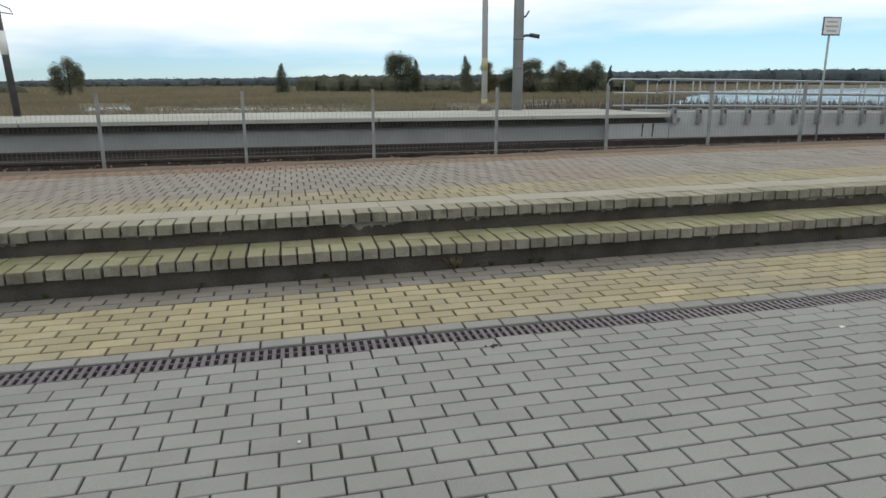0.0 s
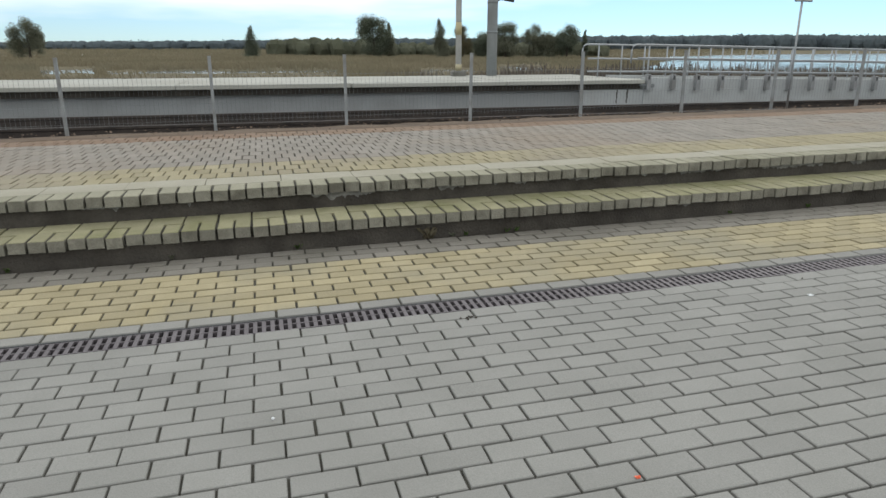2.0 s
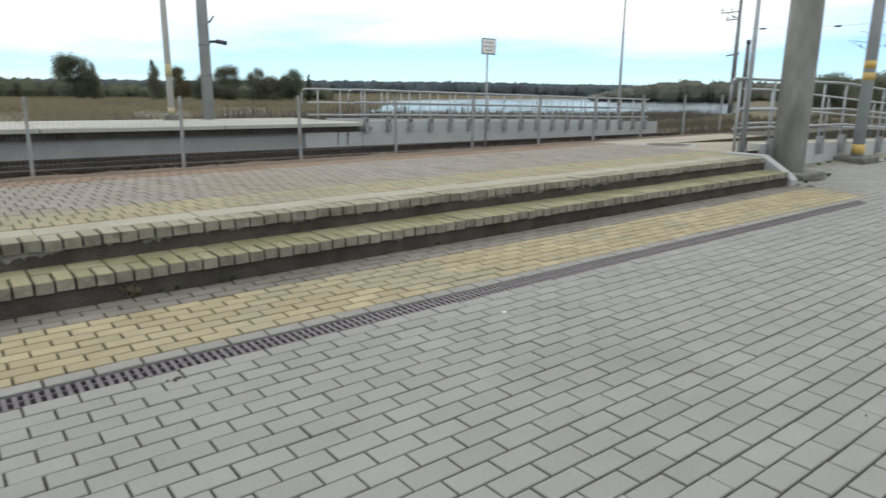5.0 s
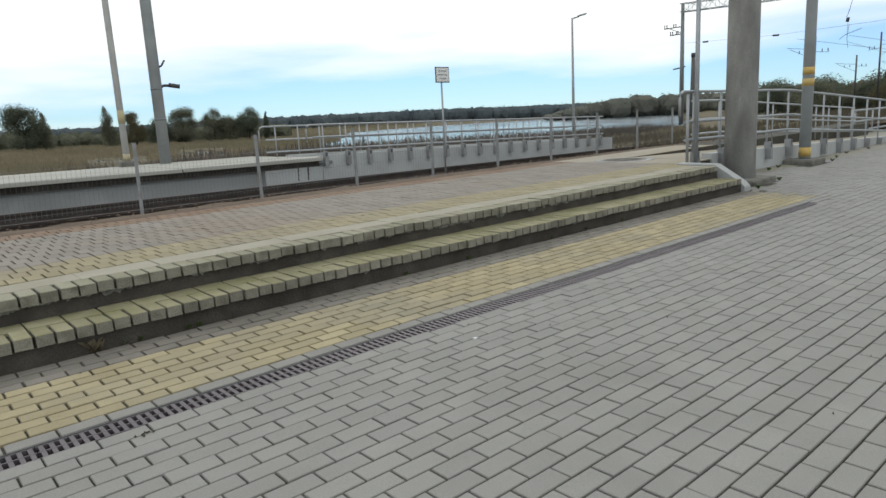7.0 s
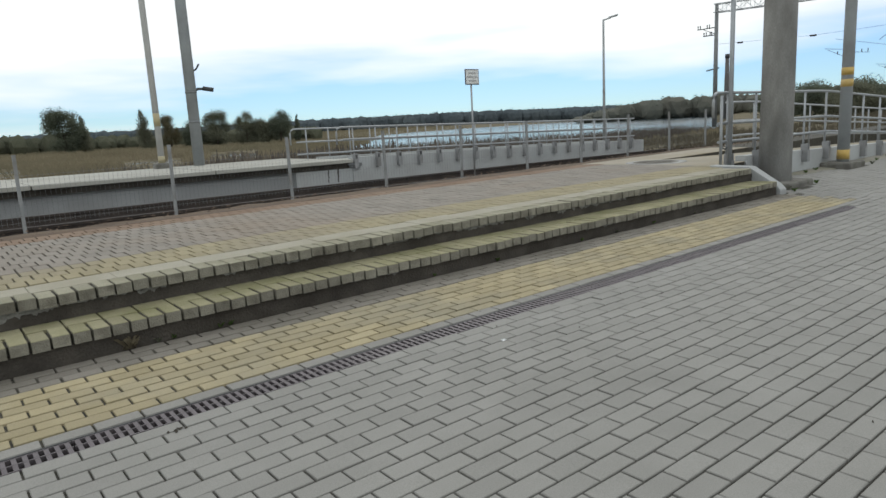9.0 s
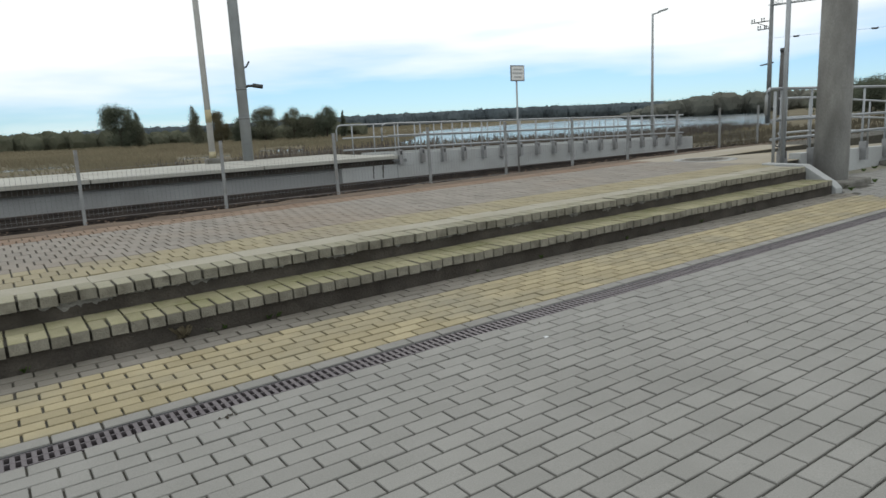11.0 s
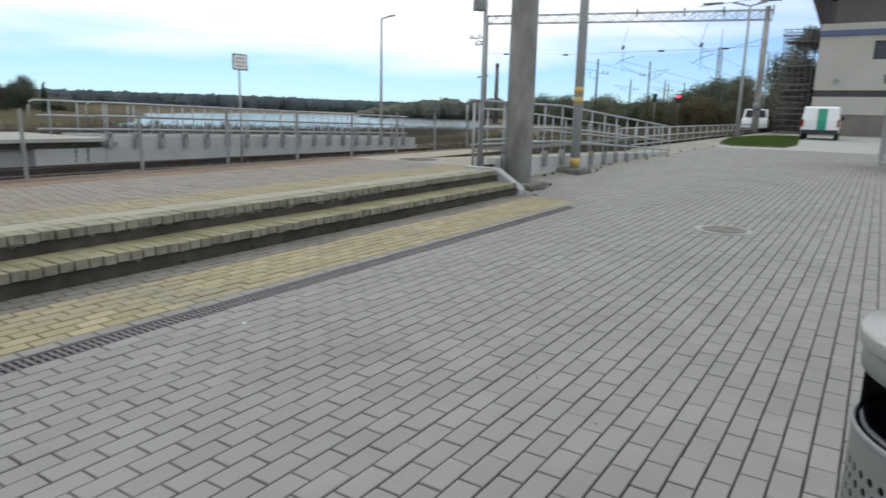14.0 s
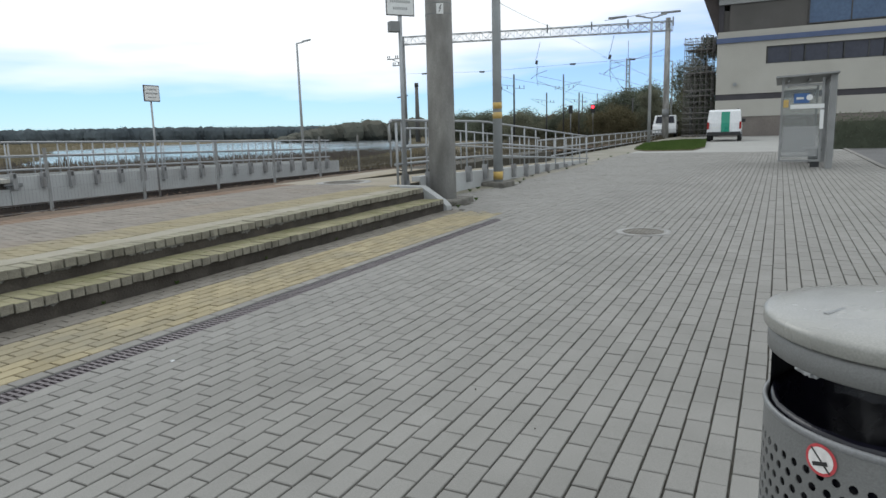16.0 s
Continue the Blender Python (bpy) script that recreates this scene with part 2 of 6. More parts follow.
M_LEAF = mat("olive_foliage", (0.140, 0.148, 0.108), (0.190, 0.192, 0.138), 0.8, 6, 0.9, bump=0, vary=0.14, spec=0.15)
M_LEAFDARK = mat("dark_foliage", (0.105, 0.122, 0.090), (0.150, 0.165, 0.122), 0.5, 5, 0.9, bump=0, vary=0.14, spec=0.15)
M_LEAFRUST = mat("autumn_foliage", (0.105, 0.098, 0.060), (0.160, 0.140, 0.085), 0.6, 5, 0.9, bump=0, vary=0.15, spec=0.1)
# distance haze is mixed into this foliage colour: paler and bluer than leaves
M_HAZEWOOD = mat("far_woods", (0.120, 0.146, 0.164), (0.150, 0.178, 0.192), 0.02, 0.2, 1.0, bump=0, vary=0.12, spec=0.1)
M_BARK = mat("dark_bark", (0.05, 0.042, 0.034), (0.09, 0.078, 0.062), 4, 30, 0.95, bump=0.5)
M_REED = mat("dry_reeds", (0.178, 0.155, 0.105), (0.250, 0.218, 0.152), 0.06, 0.8, 0.95, bump=0, vary=0.10, stain=(0.130, 0.126, 0.085), stain_scale=0.03, stain_amount=0.7, spec=0.02)
M_REEDDARK = mat("grey_reed_stems", (0.085, 0.076, 0.068), (0.145, 0.125, 0.105), 0.3, 2, 0.95, bump=0, vary=0.3, spec=0.1)
M_GRASS = mat("lawn_blades", (0.059, 0.099, 0.025), (0.090, 0.140, 0.041), 1.5, 20, 0.9, bump=0, vary=0.3, spec=0.2)
M_GROUND = mat("marsh_and_soil", (0.125, 0.110, 0.076), (0.172, 0.150, 0.106), 0.05, 3, 0.95, bump=0.5, stain=(0.095, 0.092, 0.062), stain_scale=0.02, stain_amount=0.6, spec=0.03)
M_SANDY = mat("sandy_path", (0.225, 0.215, 0.18), (0.28, 0.265, 0.225), 0.7, 30, 0.95, bump=0.5, stain=(0.14, 0.14, 0.085), stain_scale=0.5, stain_amount=0.5)
M_ASPHALT = mat("worn_asphalt", (0.10, 0.10, 0.10), (0.15, 0.15, 0.15), 1.0, 90, 0.9, bump=0.5)
M_FARPAVE = mat("far_grey_paving", (0.297, 0.297, 0.284), (0.342, 0.342, 0.324), 0.8, 25, 0.85, bump=0.2)
M_PLASTER = mat("beige_plaster", (0.374, 0.365, 0.331), (0.418, 0.409, 0.374), 0.5, 25, 0.9, bump=0.15, stain=(0.339, 0.331, 0.296), stain_scale=0.4)
M_PANEL = mat("grey_brown_cladding", (0.082, 0.078, 0.074), (0.106, 0.101, 0.097), 0.8, 20, 0.7, bump=0.1)
M_BLUE = mat("blue_sheet_metal", (0.068, 0.096, 0.184), (0.084, 0.116, 0.216), 1.0, 20, 0.5, bump=0.05)
M_DARKBAND = mat("dark_recess_cladding", (0.04, 0.038, 0.045), (0.06, 0.057, 0.065), 1.0, 20, 0.7)
M_PLINTH = mat("grey_brown_plinth", (0.14, 0.125, 0.115), (0.185, 0.165, 0.15), 0.8, 15, 0.9)
M_EAVES = mat("brown_soffit", (0.05, 0.042, 0.042), (0.075, 0.063, 0.06), 1.0, 15, 0.8)
M_WINGLASS = mat("dark_window_glass", (0.040, 0.044, 0.062), (0.055, 0.058, 0.078), 1.0, 5, 0.16, bump=0, spec=0.25)
# blue base colour paints in the sky's reflection; real gloss is kept low
M_SKYTINTGLASS = mat("sky_tinted_window_glass", (0.05, 0.09, 0.17), (0.07, 0.12, 0.21), 0.8, 5, 0.10, bump=0, spec=0.35)
M_VANW = mat("white_van_paint", (0.660, 0.680, 0.700), (0.700, 0.720, 0.740), 2, 20, 0.3, bump=0, spec=0.5)
M_VANG = mat("green_van_panel", (0.015, 0.23, 0.15), (0.02, 0.27, 0.18), 2, 20, 0.3, bump=0, spec=0.5)
M_PLASTIC = mat("black_plastic", (0.02, 0.02, 0.022), (0.035, 0.035, 0.037), 5, 60, 0.6, bump=0.1)
M_TYRE = mat("black_rubber", (0.018, 0.018, 0.018), (0.03, 0.03, 0.03), 8, 80, 0.85)
M_TAIL = mat("red_lamp_glass", (0.25, 0.015, 0.012), (0.32, 0.02, 0.018), 5, 50, 0.2, bump=0)
M_SHELTGLASS = clear_glass("dusty_shelter_glass", (0.27, 0.29, 0.285), 0.10, 0.22)
M_SHELTERFRAME = mat("grey_shelter_frame", (0.20, 0.205, 0.205), (0.26, 0.265, 0.265), 3, 60, 0.5, metal=0.2, bump=0.05)
M_SIGNBLUE = mat("blue_sign_film", (0.04, 0.10, 0.26), (0.055, 0.13, 0.31), 5, 60, 0.5, bump=0)
M_BINGREY = mat("grey_painted_steel", (0.165, 0.168, 0.165), (0.20, 0.203, 0.20), 4, 260, 0.5, metal=0.1, bump=0.1, stain=(0.13, 0.13, 0.125), stain_scale=6, stain_amount=0.4)
M_BINTOP = mat("pale_bin_top", (0.252, 0.252, 0.233), (0.296, 0.296, 0.274), 4, 260, 0.27, bump=0.05, stain=(0.207, 0.207, 0.192), stain_scale=7, stain_amount=0.5, spec=0.6)
M_BAG = mat("black_bin_bag", (0.004, 0.004, 0.008), (0.008, 0.008, 0.015), 10, 45, 0.28, bump=0.08, spec=0.4)
M_PAPER = mat("crumpled_paper", (0.62, 0.63, 0.64), (0.72, 0.73, 0.74), 20, 90, 0.8, bump=0.5)
M_STICKW = mat("white_sticker", (0.70, 0.68, 0.66), (0.76, 0.74, 0.72), 20, 90, 0.5, bump=0)
M_STICKR = mat("red_sticker_ring", (0.50, 0.06, 0.07), (0.58, 0.09, 0.10), 20, 90, 0.5, bump=0)
M_STICKK = mat("black_sticker_print", (0.03, 0.03, 0.03), (0.05, 0.05, 0.05), 20, 90, 0.6, bump=0)
M_LITTER_R = mat("red_scrap", (0.75, 0.12, 0.06), (0.85, 0.18, 0.08), 30, 90, 0.6, bump=0)
M_WIRE = mat("dark_wire", (0.05, 0.055, 0.06), (0.07, 0.075, 0.08), 5, 50, 0.6, bump=0)
M_REDLIGHT = glow("red_signal_light", (1.0, 0.03, 0.05), 6.0)

M_WATER = mat("lake_water", (0.08, 0.12, 0.15), (0.10, 0.145, 0.175), 0.05, 2.5, 0.1, bump=0.0, spec=0.6)
wb = M_WATER.node_tree
w_pos = wb.nodes.new("ShaderNodeNewGeometry")
w_rip = wb.nodes.new("ShaderNodeTexNoise")
w_rip.inputs["Scale"].default_value, w_rip.inputs["Detail"].default_value = 1.2, 4
w_bump = wb.nodes.new("ShaderNodeBump")
w_bump.inputs["Strength"].default_value, w_bump.inputs["Distance"].default_value = 0.25, 0.05
wb.links.new(w_pos.outputs["Position"], w_rip.inputs["Vector"])
wb.links.new(w_rip.outputs["Fac"], w_bump.inputs["Height"])
wb.links.new(w_bump.outputs["Normal"], wb.nodes["Principled BSDF"].inputs["Normal"])


for m in (M_LEAF, M_LEAFDARK, M_LEAFRUST, M_REED, M_REEDDARK, M_GRASS):
    leafy(m)


# ---- mesh tools ----
def zg(x):
    """Height of the gently rising forecourt."""
    return 0.01 * max(-30.0, min(60.0, x))


def box(bm, x0, x1, y0, y1, z0, z1):
    v = [bm.verts.new(p) for p in ((x0, y0, z0), (x1, y0, z0), (x1, y1, z0), (x0, y1, z0), (x0, y0, z1), (x1, y0, z1), (x1, y1, z1), (x0, y1, z1))]
    for f in ((3, 2, 1, 0), (4, 5, 6, 7), (0, 1, 5, 4), (1, 2, 6, 5), (2, 3, 7, 6), (3, 0, 4, 7)):
        bm.faces.new([v[i] for i in f])
    return v


def ramp_box(bm, x0, x1, y0, y1, za, zb, ta, tb):
    """A box whose floor goes from za to zb and whose top from ta to tb along x."""
    v = [bm.verts.new(p) for p in ((x0, y0, za), (x1, y0, zb), (x1, y1, zb), (x0, y1, za), (x0, y0, ta), (x1, y0, tb), (x1, y1, tb), (x0, y1, ta))]
    for f in ((3, 2, 1, 0), (4, 5, 6, 7), (0, 1, 5, 4), (1, 2, 6, 5), (2, 3, 7, 6), (3, 0, 4, 7)):
        bm.faces.new([v[i] for i in f])


def tube(bm, pts, r, n=8, r1=None, cap=True):
    """A round bar along pts, tapering from r to r1."""
    pts = [Vector(p) for p in pts]
    rings = []
    r1 = r if r1 is None else r1
    for i, p in enumerate(pts):
        d = (pts[min(i + 1, len(pts) - 1)] - pts[max(i - 1, 0)]).normalized()
        side = d.cross(Vector((0, 0, 1)) if abs(d.z) < 0.95 else Vector((1, 0, 0))).normalized()
        up = side.cross(d)
        rr = r + (r1 - r) * i / max(len(pts) - 1, 1)
        rings.append([bm.verts.new(p + rr * (math.cos(a) * side + math.sin(a) * up)) for a in (2 * math.pi * k / n for k in range(n))])
    for a, b in zip(rings, rings[1:]):
        for k in range(n):
            f = bm.faces.new((a[k], a[(k + 1) % n], b[(k + 1) % n], b[k]))
            f.smooth = True
    if cap:
        bm.faces.new(rings[0])
        bm.faces.new(rings[-1][::-1])


def lathe(bm, profile, n=48, cx=0.0, cy=0.0, close=False):
    """Turns (radius, z) pairs about the upright axis."""
    rings = []
    for r, z in profile:
        rings.append([bm.verts.new((cx + r * math.cos(2 * math.pi * k / n), cy + r * math.sin(2 * math.pi * k / n), z)) for k in range(n)])
    for a, b in zip(rings, rings[1:]):
        for k in range(n):
            f = bm.faces.new((a[k], a[(k + 1) % n], b[(k + 1) % n], b[k]))
            f.smooth = True
    if close:
        bm.faces.new(rings[-1])
        bm.faces.new(rings[0][::-1])


def soften(bm, w=0.006, seg=2):
    bmesh.ops.bevel(bm, geom=list(bm.edges), offset=w, segments=seg, affect="EDGES", profile=0.6, clamp_overlap=True)


def finish(name, bm, material):
    bmesh.ops.recalc_face_normals(bm, faces=bm.faces)
    me = bpy.data.meshes.new(name)
    bm.to_mesh(me)
    bm.free()
    me.materials.append(material)
    return me


def part(name, bm, material, parent, label="", loc=None):
    """Links a bmesh as one mesh object under a thing or a part."""
    ob = new(name, finish(name, bm, material))
    ob.parent = parent
    if loc:
        ob.location = loc
    if label:
        tagged(ob, label)
    return ob


def thing(name, label, category, loc=(0, 0, 0), group="", turn=0.0):
    ob = new(name)
    ob.matrix_world = pose(*loc, 0, 0, turn)
    ob.empty_display_size = 0.1
    return tagged(ob, label, category, group)


def solid(name, bm, material, label, category, kind="", group=""):
    return tagged(new(name, finish(name, bm, material)), label, category, group, kind)


def from_arrays(name, verts, faces, material):
    me = bpy.data.meshes.new(name)
    me.from_pydata(verts.tolist() if hasattr(verts, "tolist") else verts, [], faces.tolist() if hasattr(faces, "tolist") else faces)
    me.materials.append(material)
    me.update()
    return me


# ---- paving ----
BRICK_F = [(0, 1, 5, 4), (1, 2, 6, 5), (2, 3, 7, 6), (3, 0, 4, 7), (4, 5, 9, 8), (5, 6, 10, 9), (6, 7, 11, 10), (7, 4, 8, 11), (8, 9, 10, 11)]


def brick_verts(lx, ly, depth=0.03, gap=(0.0085, 0.0085), bevel=0.003):
    """gap: joint width across and along the rows."""
    a, b = lx / 2 - gap[0] / 2, ly / 2 - gap[1] / 2
    out = []
    for z, s in ((-depth, 0.0), (-bevel, 0.0), (0.0, bevel)):
        out += [(-a + s, -b + s, z), (a - s, -b + s, z), (a - s, b - s, z), (-a + s, b - s, z)]
    return np.array(out)


def brick_mesh(name, lx, ly, material, depth=0.03, gap=(0.0085, 0.0085), bevel=0.003):
    return from_arrays(name, brick_verts(lx, ly, depth, gap, bevel), BRICK_F, material)


def brick_sheet(name, cells, lx, ly, material, z0=0.0, rng=None, depth=0.03, gap=(0.0085, 0.0085)):
    """Many pavers joined in one mesh; cells are centres (x, y)."""
    base = brick_verts(lx, ly, depth, gap)
    c = np.array(cells)
    n = len(c)
    z = z0 + 0.01 * np.clip(c[:, 0], -30, 60) + rng.normal(0, 0.0011, n)
    v = np.repeat(base[None], n, 0)
    v[:, :, 2] += rng.normal(0, 0.006, n)[:, None] * v[:, :, 0] + rng.normal(0, 0.008, n)[:, None] * v[:, :, 1] + 0.01 * v[:, :, 0]
    v[:, :, 0] += (c[:, 0] + rng.normal(0, 0.0008, n))[:, None]
    v[:, :, 1] += (c[:, 1] + rng.normal(0, 0.0007, n))[:, None]
    v[:, :, 2] += z[:, None]
    f = (np.array(BRICK_F)[None] + 12 * np.arange(n)[:, None, None]).reshape(-1, 4)
    return from_arrays(name, v.reshape(-1, 3), f, material)


def bond(x0, x1, y_top, rows, lx=0.2, ly=0.1, origin=-1.2, first=0):
    """Cells of a running bond whose rows go down from y_top."""
    out = []
    for r in range(rows):
        off = origin + (lx / 2 if (r + first) % 2 else 0.0)
        i0, i1 = math.floor((x0 - off) / lx), math.ceil((x1 - off) / lx)
        for i in range(i0, i1):
            out.append((off + (i + 0.5) * lx, y_top - ly * (r + 0.5)))
    return out


rng = np.random.default_rng(4)
YD = 2.75          # near edge of the drain
X_LEFT, X_END = -5.0, 9.10   # the steps' run

# the land: one sheet to the horizon
xs = np.unique(np.concatenate([-np.geomspace(8, 4000, 42)[::-1], np.linspace(-8, 80, 89), 80 + np.geomspace(4, 4000, 42)]))
ys = np.unique(np.concatenate([-np.geomspace(8, 3000, 30)[::-1], np.linspace(-8, 34, 64), 34 + np.geomspace(1.5, 4000, 64)]))
POOLS = ((-20.5, 84, 3.4, 15), (33.0, 84, 4.0, 16), (-9, 78, 8, 6), (3, 76, 7, 5), (21, 77, 4, 5), (-42, 78, 9, 4))


def lake(x, y):
    """How far inside the lake a place lies (metres, about)."""
    d = min((x - (0.67 * y - 4 + 5 * noise.noise((y * 0.03, 2, 0)))) * 0.8, (1.75 * y + 4 - x) * 0.5, (math.hypot(x, y) - 58) * 0.8 + 6 * noise.noise((x * 0.04, y * 0.04, 9)))
    far = 300 + 36 * max(0.0, min(18.0, math.degrees(math.atan2(x, y)) - 34))
    d = min(d, (far - math.hypot(x, y)) * 0.5)
    for px, py, a, b in POOLS:
        d = max(d, (1 - math.hypot((x - px) / a, (y - py) / b)) * b)
    return d


def land(x, y):
    if y < 8.3:
        z = zg(x) - 0.09
    elif y < 9.2:
        z = (zg(x) - 0.09) * (9.2 - y) / 0.9 + (y - 8.3) / 0.9 * -0.05
    elif y < 17:
        z = -0.05
    else:
        z = -0.05 - 0.75 * min(1, (y - 17) / 7)
    if x > 30 and y > 9.2:
        k = min(1, (x - 30) / 25)
        z = z * (1 - k) + (0.35 if y < 21 else -0.9 + 1.25 * max(0, 1 - (y - 21) / 9)) * k
    d = lake(x, y)
    if y > 18:
        z -= 0.9 * max(0.0, min(1.0, 0.4 + d / 3.0)) if d > -1.2 else 0.0
        z += 0.1 * noise.noise((x * 0.13, y * 0.13, 0))
        if d < -1.2:
            z += 0.0058 * max(0.0, min(math.hypot(x, y), 620) - 130) * min(1.0, -d / 30)
    return z


gv = np.array([(x, y, land(x, y)) for y in ys for x in xs])
nx = len(xs)
gf = [(j * nx + i, j * nx + i + 1, (j + 1) * nx + i + 1, (j + 1) * nx + i) for j in range(len(ys) - 1) for i in range(nx - 1)]
ground = tagged(new("ground", from_arrays("ground", gv, gf, M_GROUND)), "brown marshland and trackside soil", "ground", kind="structure")

bm = bmesh.new()
bmesh.ops.create_grid(bm, x_segments=2, y_segments=2, size=4000)
water = solid("water", bm, M_WATER, "still grey-blue lake water", "water", "structure")
water.location = (0, 0, -1.02)

# forecourt bed
bm = bmesh.new()
for x0, x1, y0, y1 in ((-9, 28, -9, YD + 0.002), (-9, 28, 2.902, 4.02), (-9, X_LEFT - 0.1, YD + 0.002, 2.902), (8.4, 28, YD + 0.002, 2.902)):
    ramp_box(bm, x0, x1, y0, y1, zg(x0) - 0.25, zg(x1) - 0.25, zg(x0) - 0.012, zg(x1) - 0.012)
ramp_box(bm, 9.28, 28, 4.02, 5.0, zg(9.28) - 0.25, zg(28) - 0.25, zg(9.28) - 0.012, zg(28) - 0.012)
pavement = solid("pavement", bm, M_JOINT, "grey concrete block paving of the station forecourt", "pavement", "structure")
bm = bmesh.new()
ramp_box(bm, 28, 62, -40, 5.2, 0.0, 0.3, zg(28) - 0.012, zg(60) - 0.012)
pavement_far = solid("pavement_far", bm, M_FARPAVE, "far grey paving in front of the building", "pavement", "structure")
bm = bmesh.new()
ramp_box(bm, -9, 28, -40, -9, -0.3, 0.0, zg(-9) - 0.005, zg(28) - 0.005)
pavement_side = solid("pavement_side", bm, M_FARPAVE, "plain grey paving beside the forecourt", "pavement", "structure")

MH = (7.76, 0.80)    # manhole in the forecourt
near, rest = [], []
for c in bond(-5.2, 28, YD, 86):
    if math.hypot(c[0] - MH[0], c[1] - MH[1]) < 0.30 or (c[0] > 18.6 and c[1] < -2.75):
        continue
    (near if -0.75 < c[0] < 1.75 and 0.75 < c[1] < 2.75 else rest).append(c)
for c in bond(9.35, 28, 4.95, 22):
    if math.hypot(c[0] - 9.95, c[1] - 4.45) > 0.5 and not (12.7 < c[0] < 13.6 and c[1] > 4.45):
        rest.append(c)
sheet = tagged(new("paver_field", brick_sheet("paver_field", rest, 0.2, 0.1, M_PAVER, 0.0, rng)), "rows of grey concrete paving blocks", kind="stuff")
sheet.parent = pavement

single = []     # fields whose nearest blocks become pieces of their own
kerb_cells = bond(X_LEFT, 8.4, 3.005, 1, first=1)
yel_cells = bond(X_LEFT, 9.0, 2.905 + 0.1 + 0.7, 7, first=0)
dark_cells = bond(X_LEFT, 9.1, 2.905 + 0.1 + 1.0, 3, first=1)
extra_cells = bond(8.5, 9.4, 3.005, 3, first=1) + bond(9.1, 9.4, 3.705, 7, first=0)
for nm, cells, m, lab in (("kerb_paver_row", kerb_cells, M_PALE, "pale grey edging blocks along the drain"), ("yellow_paver_field", yel_cells, M_YELLOW, "yellow concrete paving blocks"),
                          ("damp_paver_field", dark_cells, M_DARKPAVER, "damp grey paving blocks at the step foot"), ("end_paver_field", extra_cells, M_PAVER, "grey paving blocks at the drain end")):
    single.append((cells, 0.2, 0.1, m, 0.0, pavement, (0.0115, 0.0135)))
    ob = tagged(new(nm, brick_sheet(nm, [c for c in cells if not -2.0 < c[0] < 3.6], 0.2, 0.1, m, 0.0, rng, gap=(0.0115, 0.0135))), lab, kind="stuff")
    ob.parent = pavement

# ---- slotted drain ----
drain = thing("slotted_drain", "rusty cast iron slotted drain set in the paving", "drain", (0, 0, 0))
bm = bmesh.new()
ramp_box(bm, X_LEFT - 0.1, 8.4, YD + 0.006, 2.899, zg(X_LEFT) - 0.25, zg(8.4) - 0.25, zg(X_LEFT) - 0.13, zg(8.4) - 0.13)
part("channel", bm, M_PIT, drain, "dark drain channel")
# the far rim's darker steel paints in the shadow along the kerb
for nm, y0, y1 in (("near_rim", YD + 0.002, YD + 0.007), ("far_rim", 2.8945, 2.902)):
    bm = bmesh.new()
    ramp_box(bm, X_LEFT - 0.1, 8.4, y0, y1, zg(X_LEFT) - 0.05, zg(8.4) - 0.05, zg(X_LEFT) - 0.003, zg(8.4) - 0.003)
    part("rim", bm, M_IRON if nm == "near_rim" else M_DARKMETAL, drain)


def grate_piece(length=0.5):
    bm = bmesh.new()
    y0, y1 = YD + 0.0075, 2.8900
    mid = (y0 + y1) / 2
    for a, b in ((y0, y0 + 0.006), (mid - 0.004, mid + 0.004), (y1 - 0.006, y1)):
        box(bm, 0.002, length - 0.002, a, b, -0.02, 0.0)
    n = 13
    for i in range(n):
        x = (i + 0.5) * length / n
        box(bm, x - 0.0092, x + 0.0092, y0, y1, -0.012, -0.0008)
    return finish("grate", bm, M_IRON)


grate_me = grate_piece()
for i in range(27):
    g = new("grate", grate_me)
    x = X_LEFT - 0.1 + 0.5 * i
    g.matrix_world = pose(x, 0, zg(x) - 0.004, 0, -math.degrees(math.atan(0.01)), 0)
    g.parent = drain

# ---- steps ----
def slope_run(bm, y0, y1, z0, z1, x0=X_LEFT, x1=X_END):
    ramp_box(bm, x0, x1, y0, y1, zg(x0) + z0, zg(x1) + z0, zg(x0) + z1, zg(x1) + z1)


Z1, Z2 = 0.178, 0.345
steps = thing("station_steps", "two low concrete steps edged with yellow and pale bricks", "steps", (0, 0, 0))
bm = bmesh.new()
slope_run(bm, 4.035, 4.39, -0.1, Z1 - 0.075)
part("riser", bm, M_RISER, steps, "dark concrete riser")
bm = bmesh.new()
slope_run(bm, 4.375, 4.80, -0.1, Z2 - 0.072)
part("riser", bm, M_RISER, steps, "dark concrete riser")
bm = bmesh.new()
slope_run(bm, 4.05, 4.375, Z1 - 0.075, Z1 - 0.018)
part("tread_bed", bm, M_JOINT, steps)
bm = bmesh.new()
slope_run(bm, 4.39, 4.80, Z2 - 0.072, Z2 - 0.012)
part("tread_bed", bm, M_JOINT, steps)
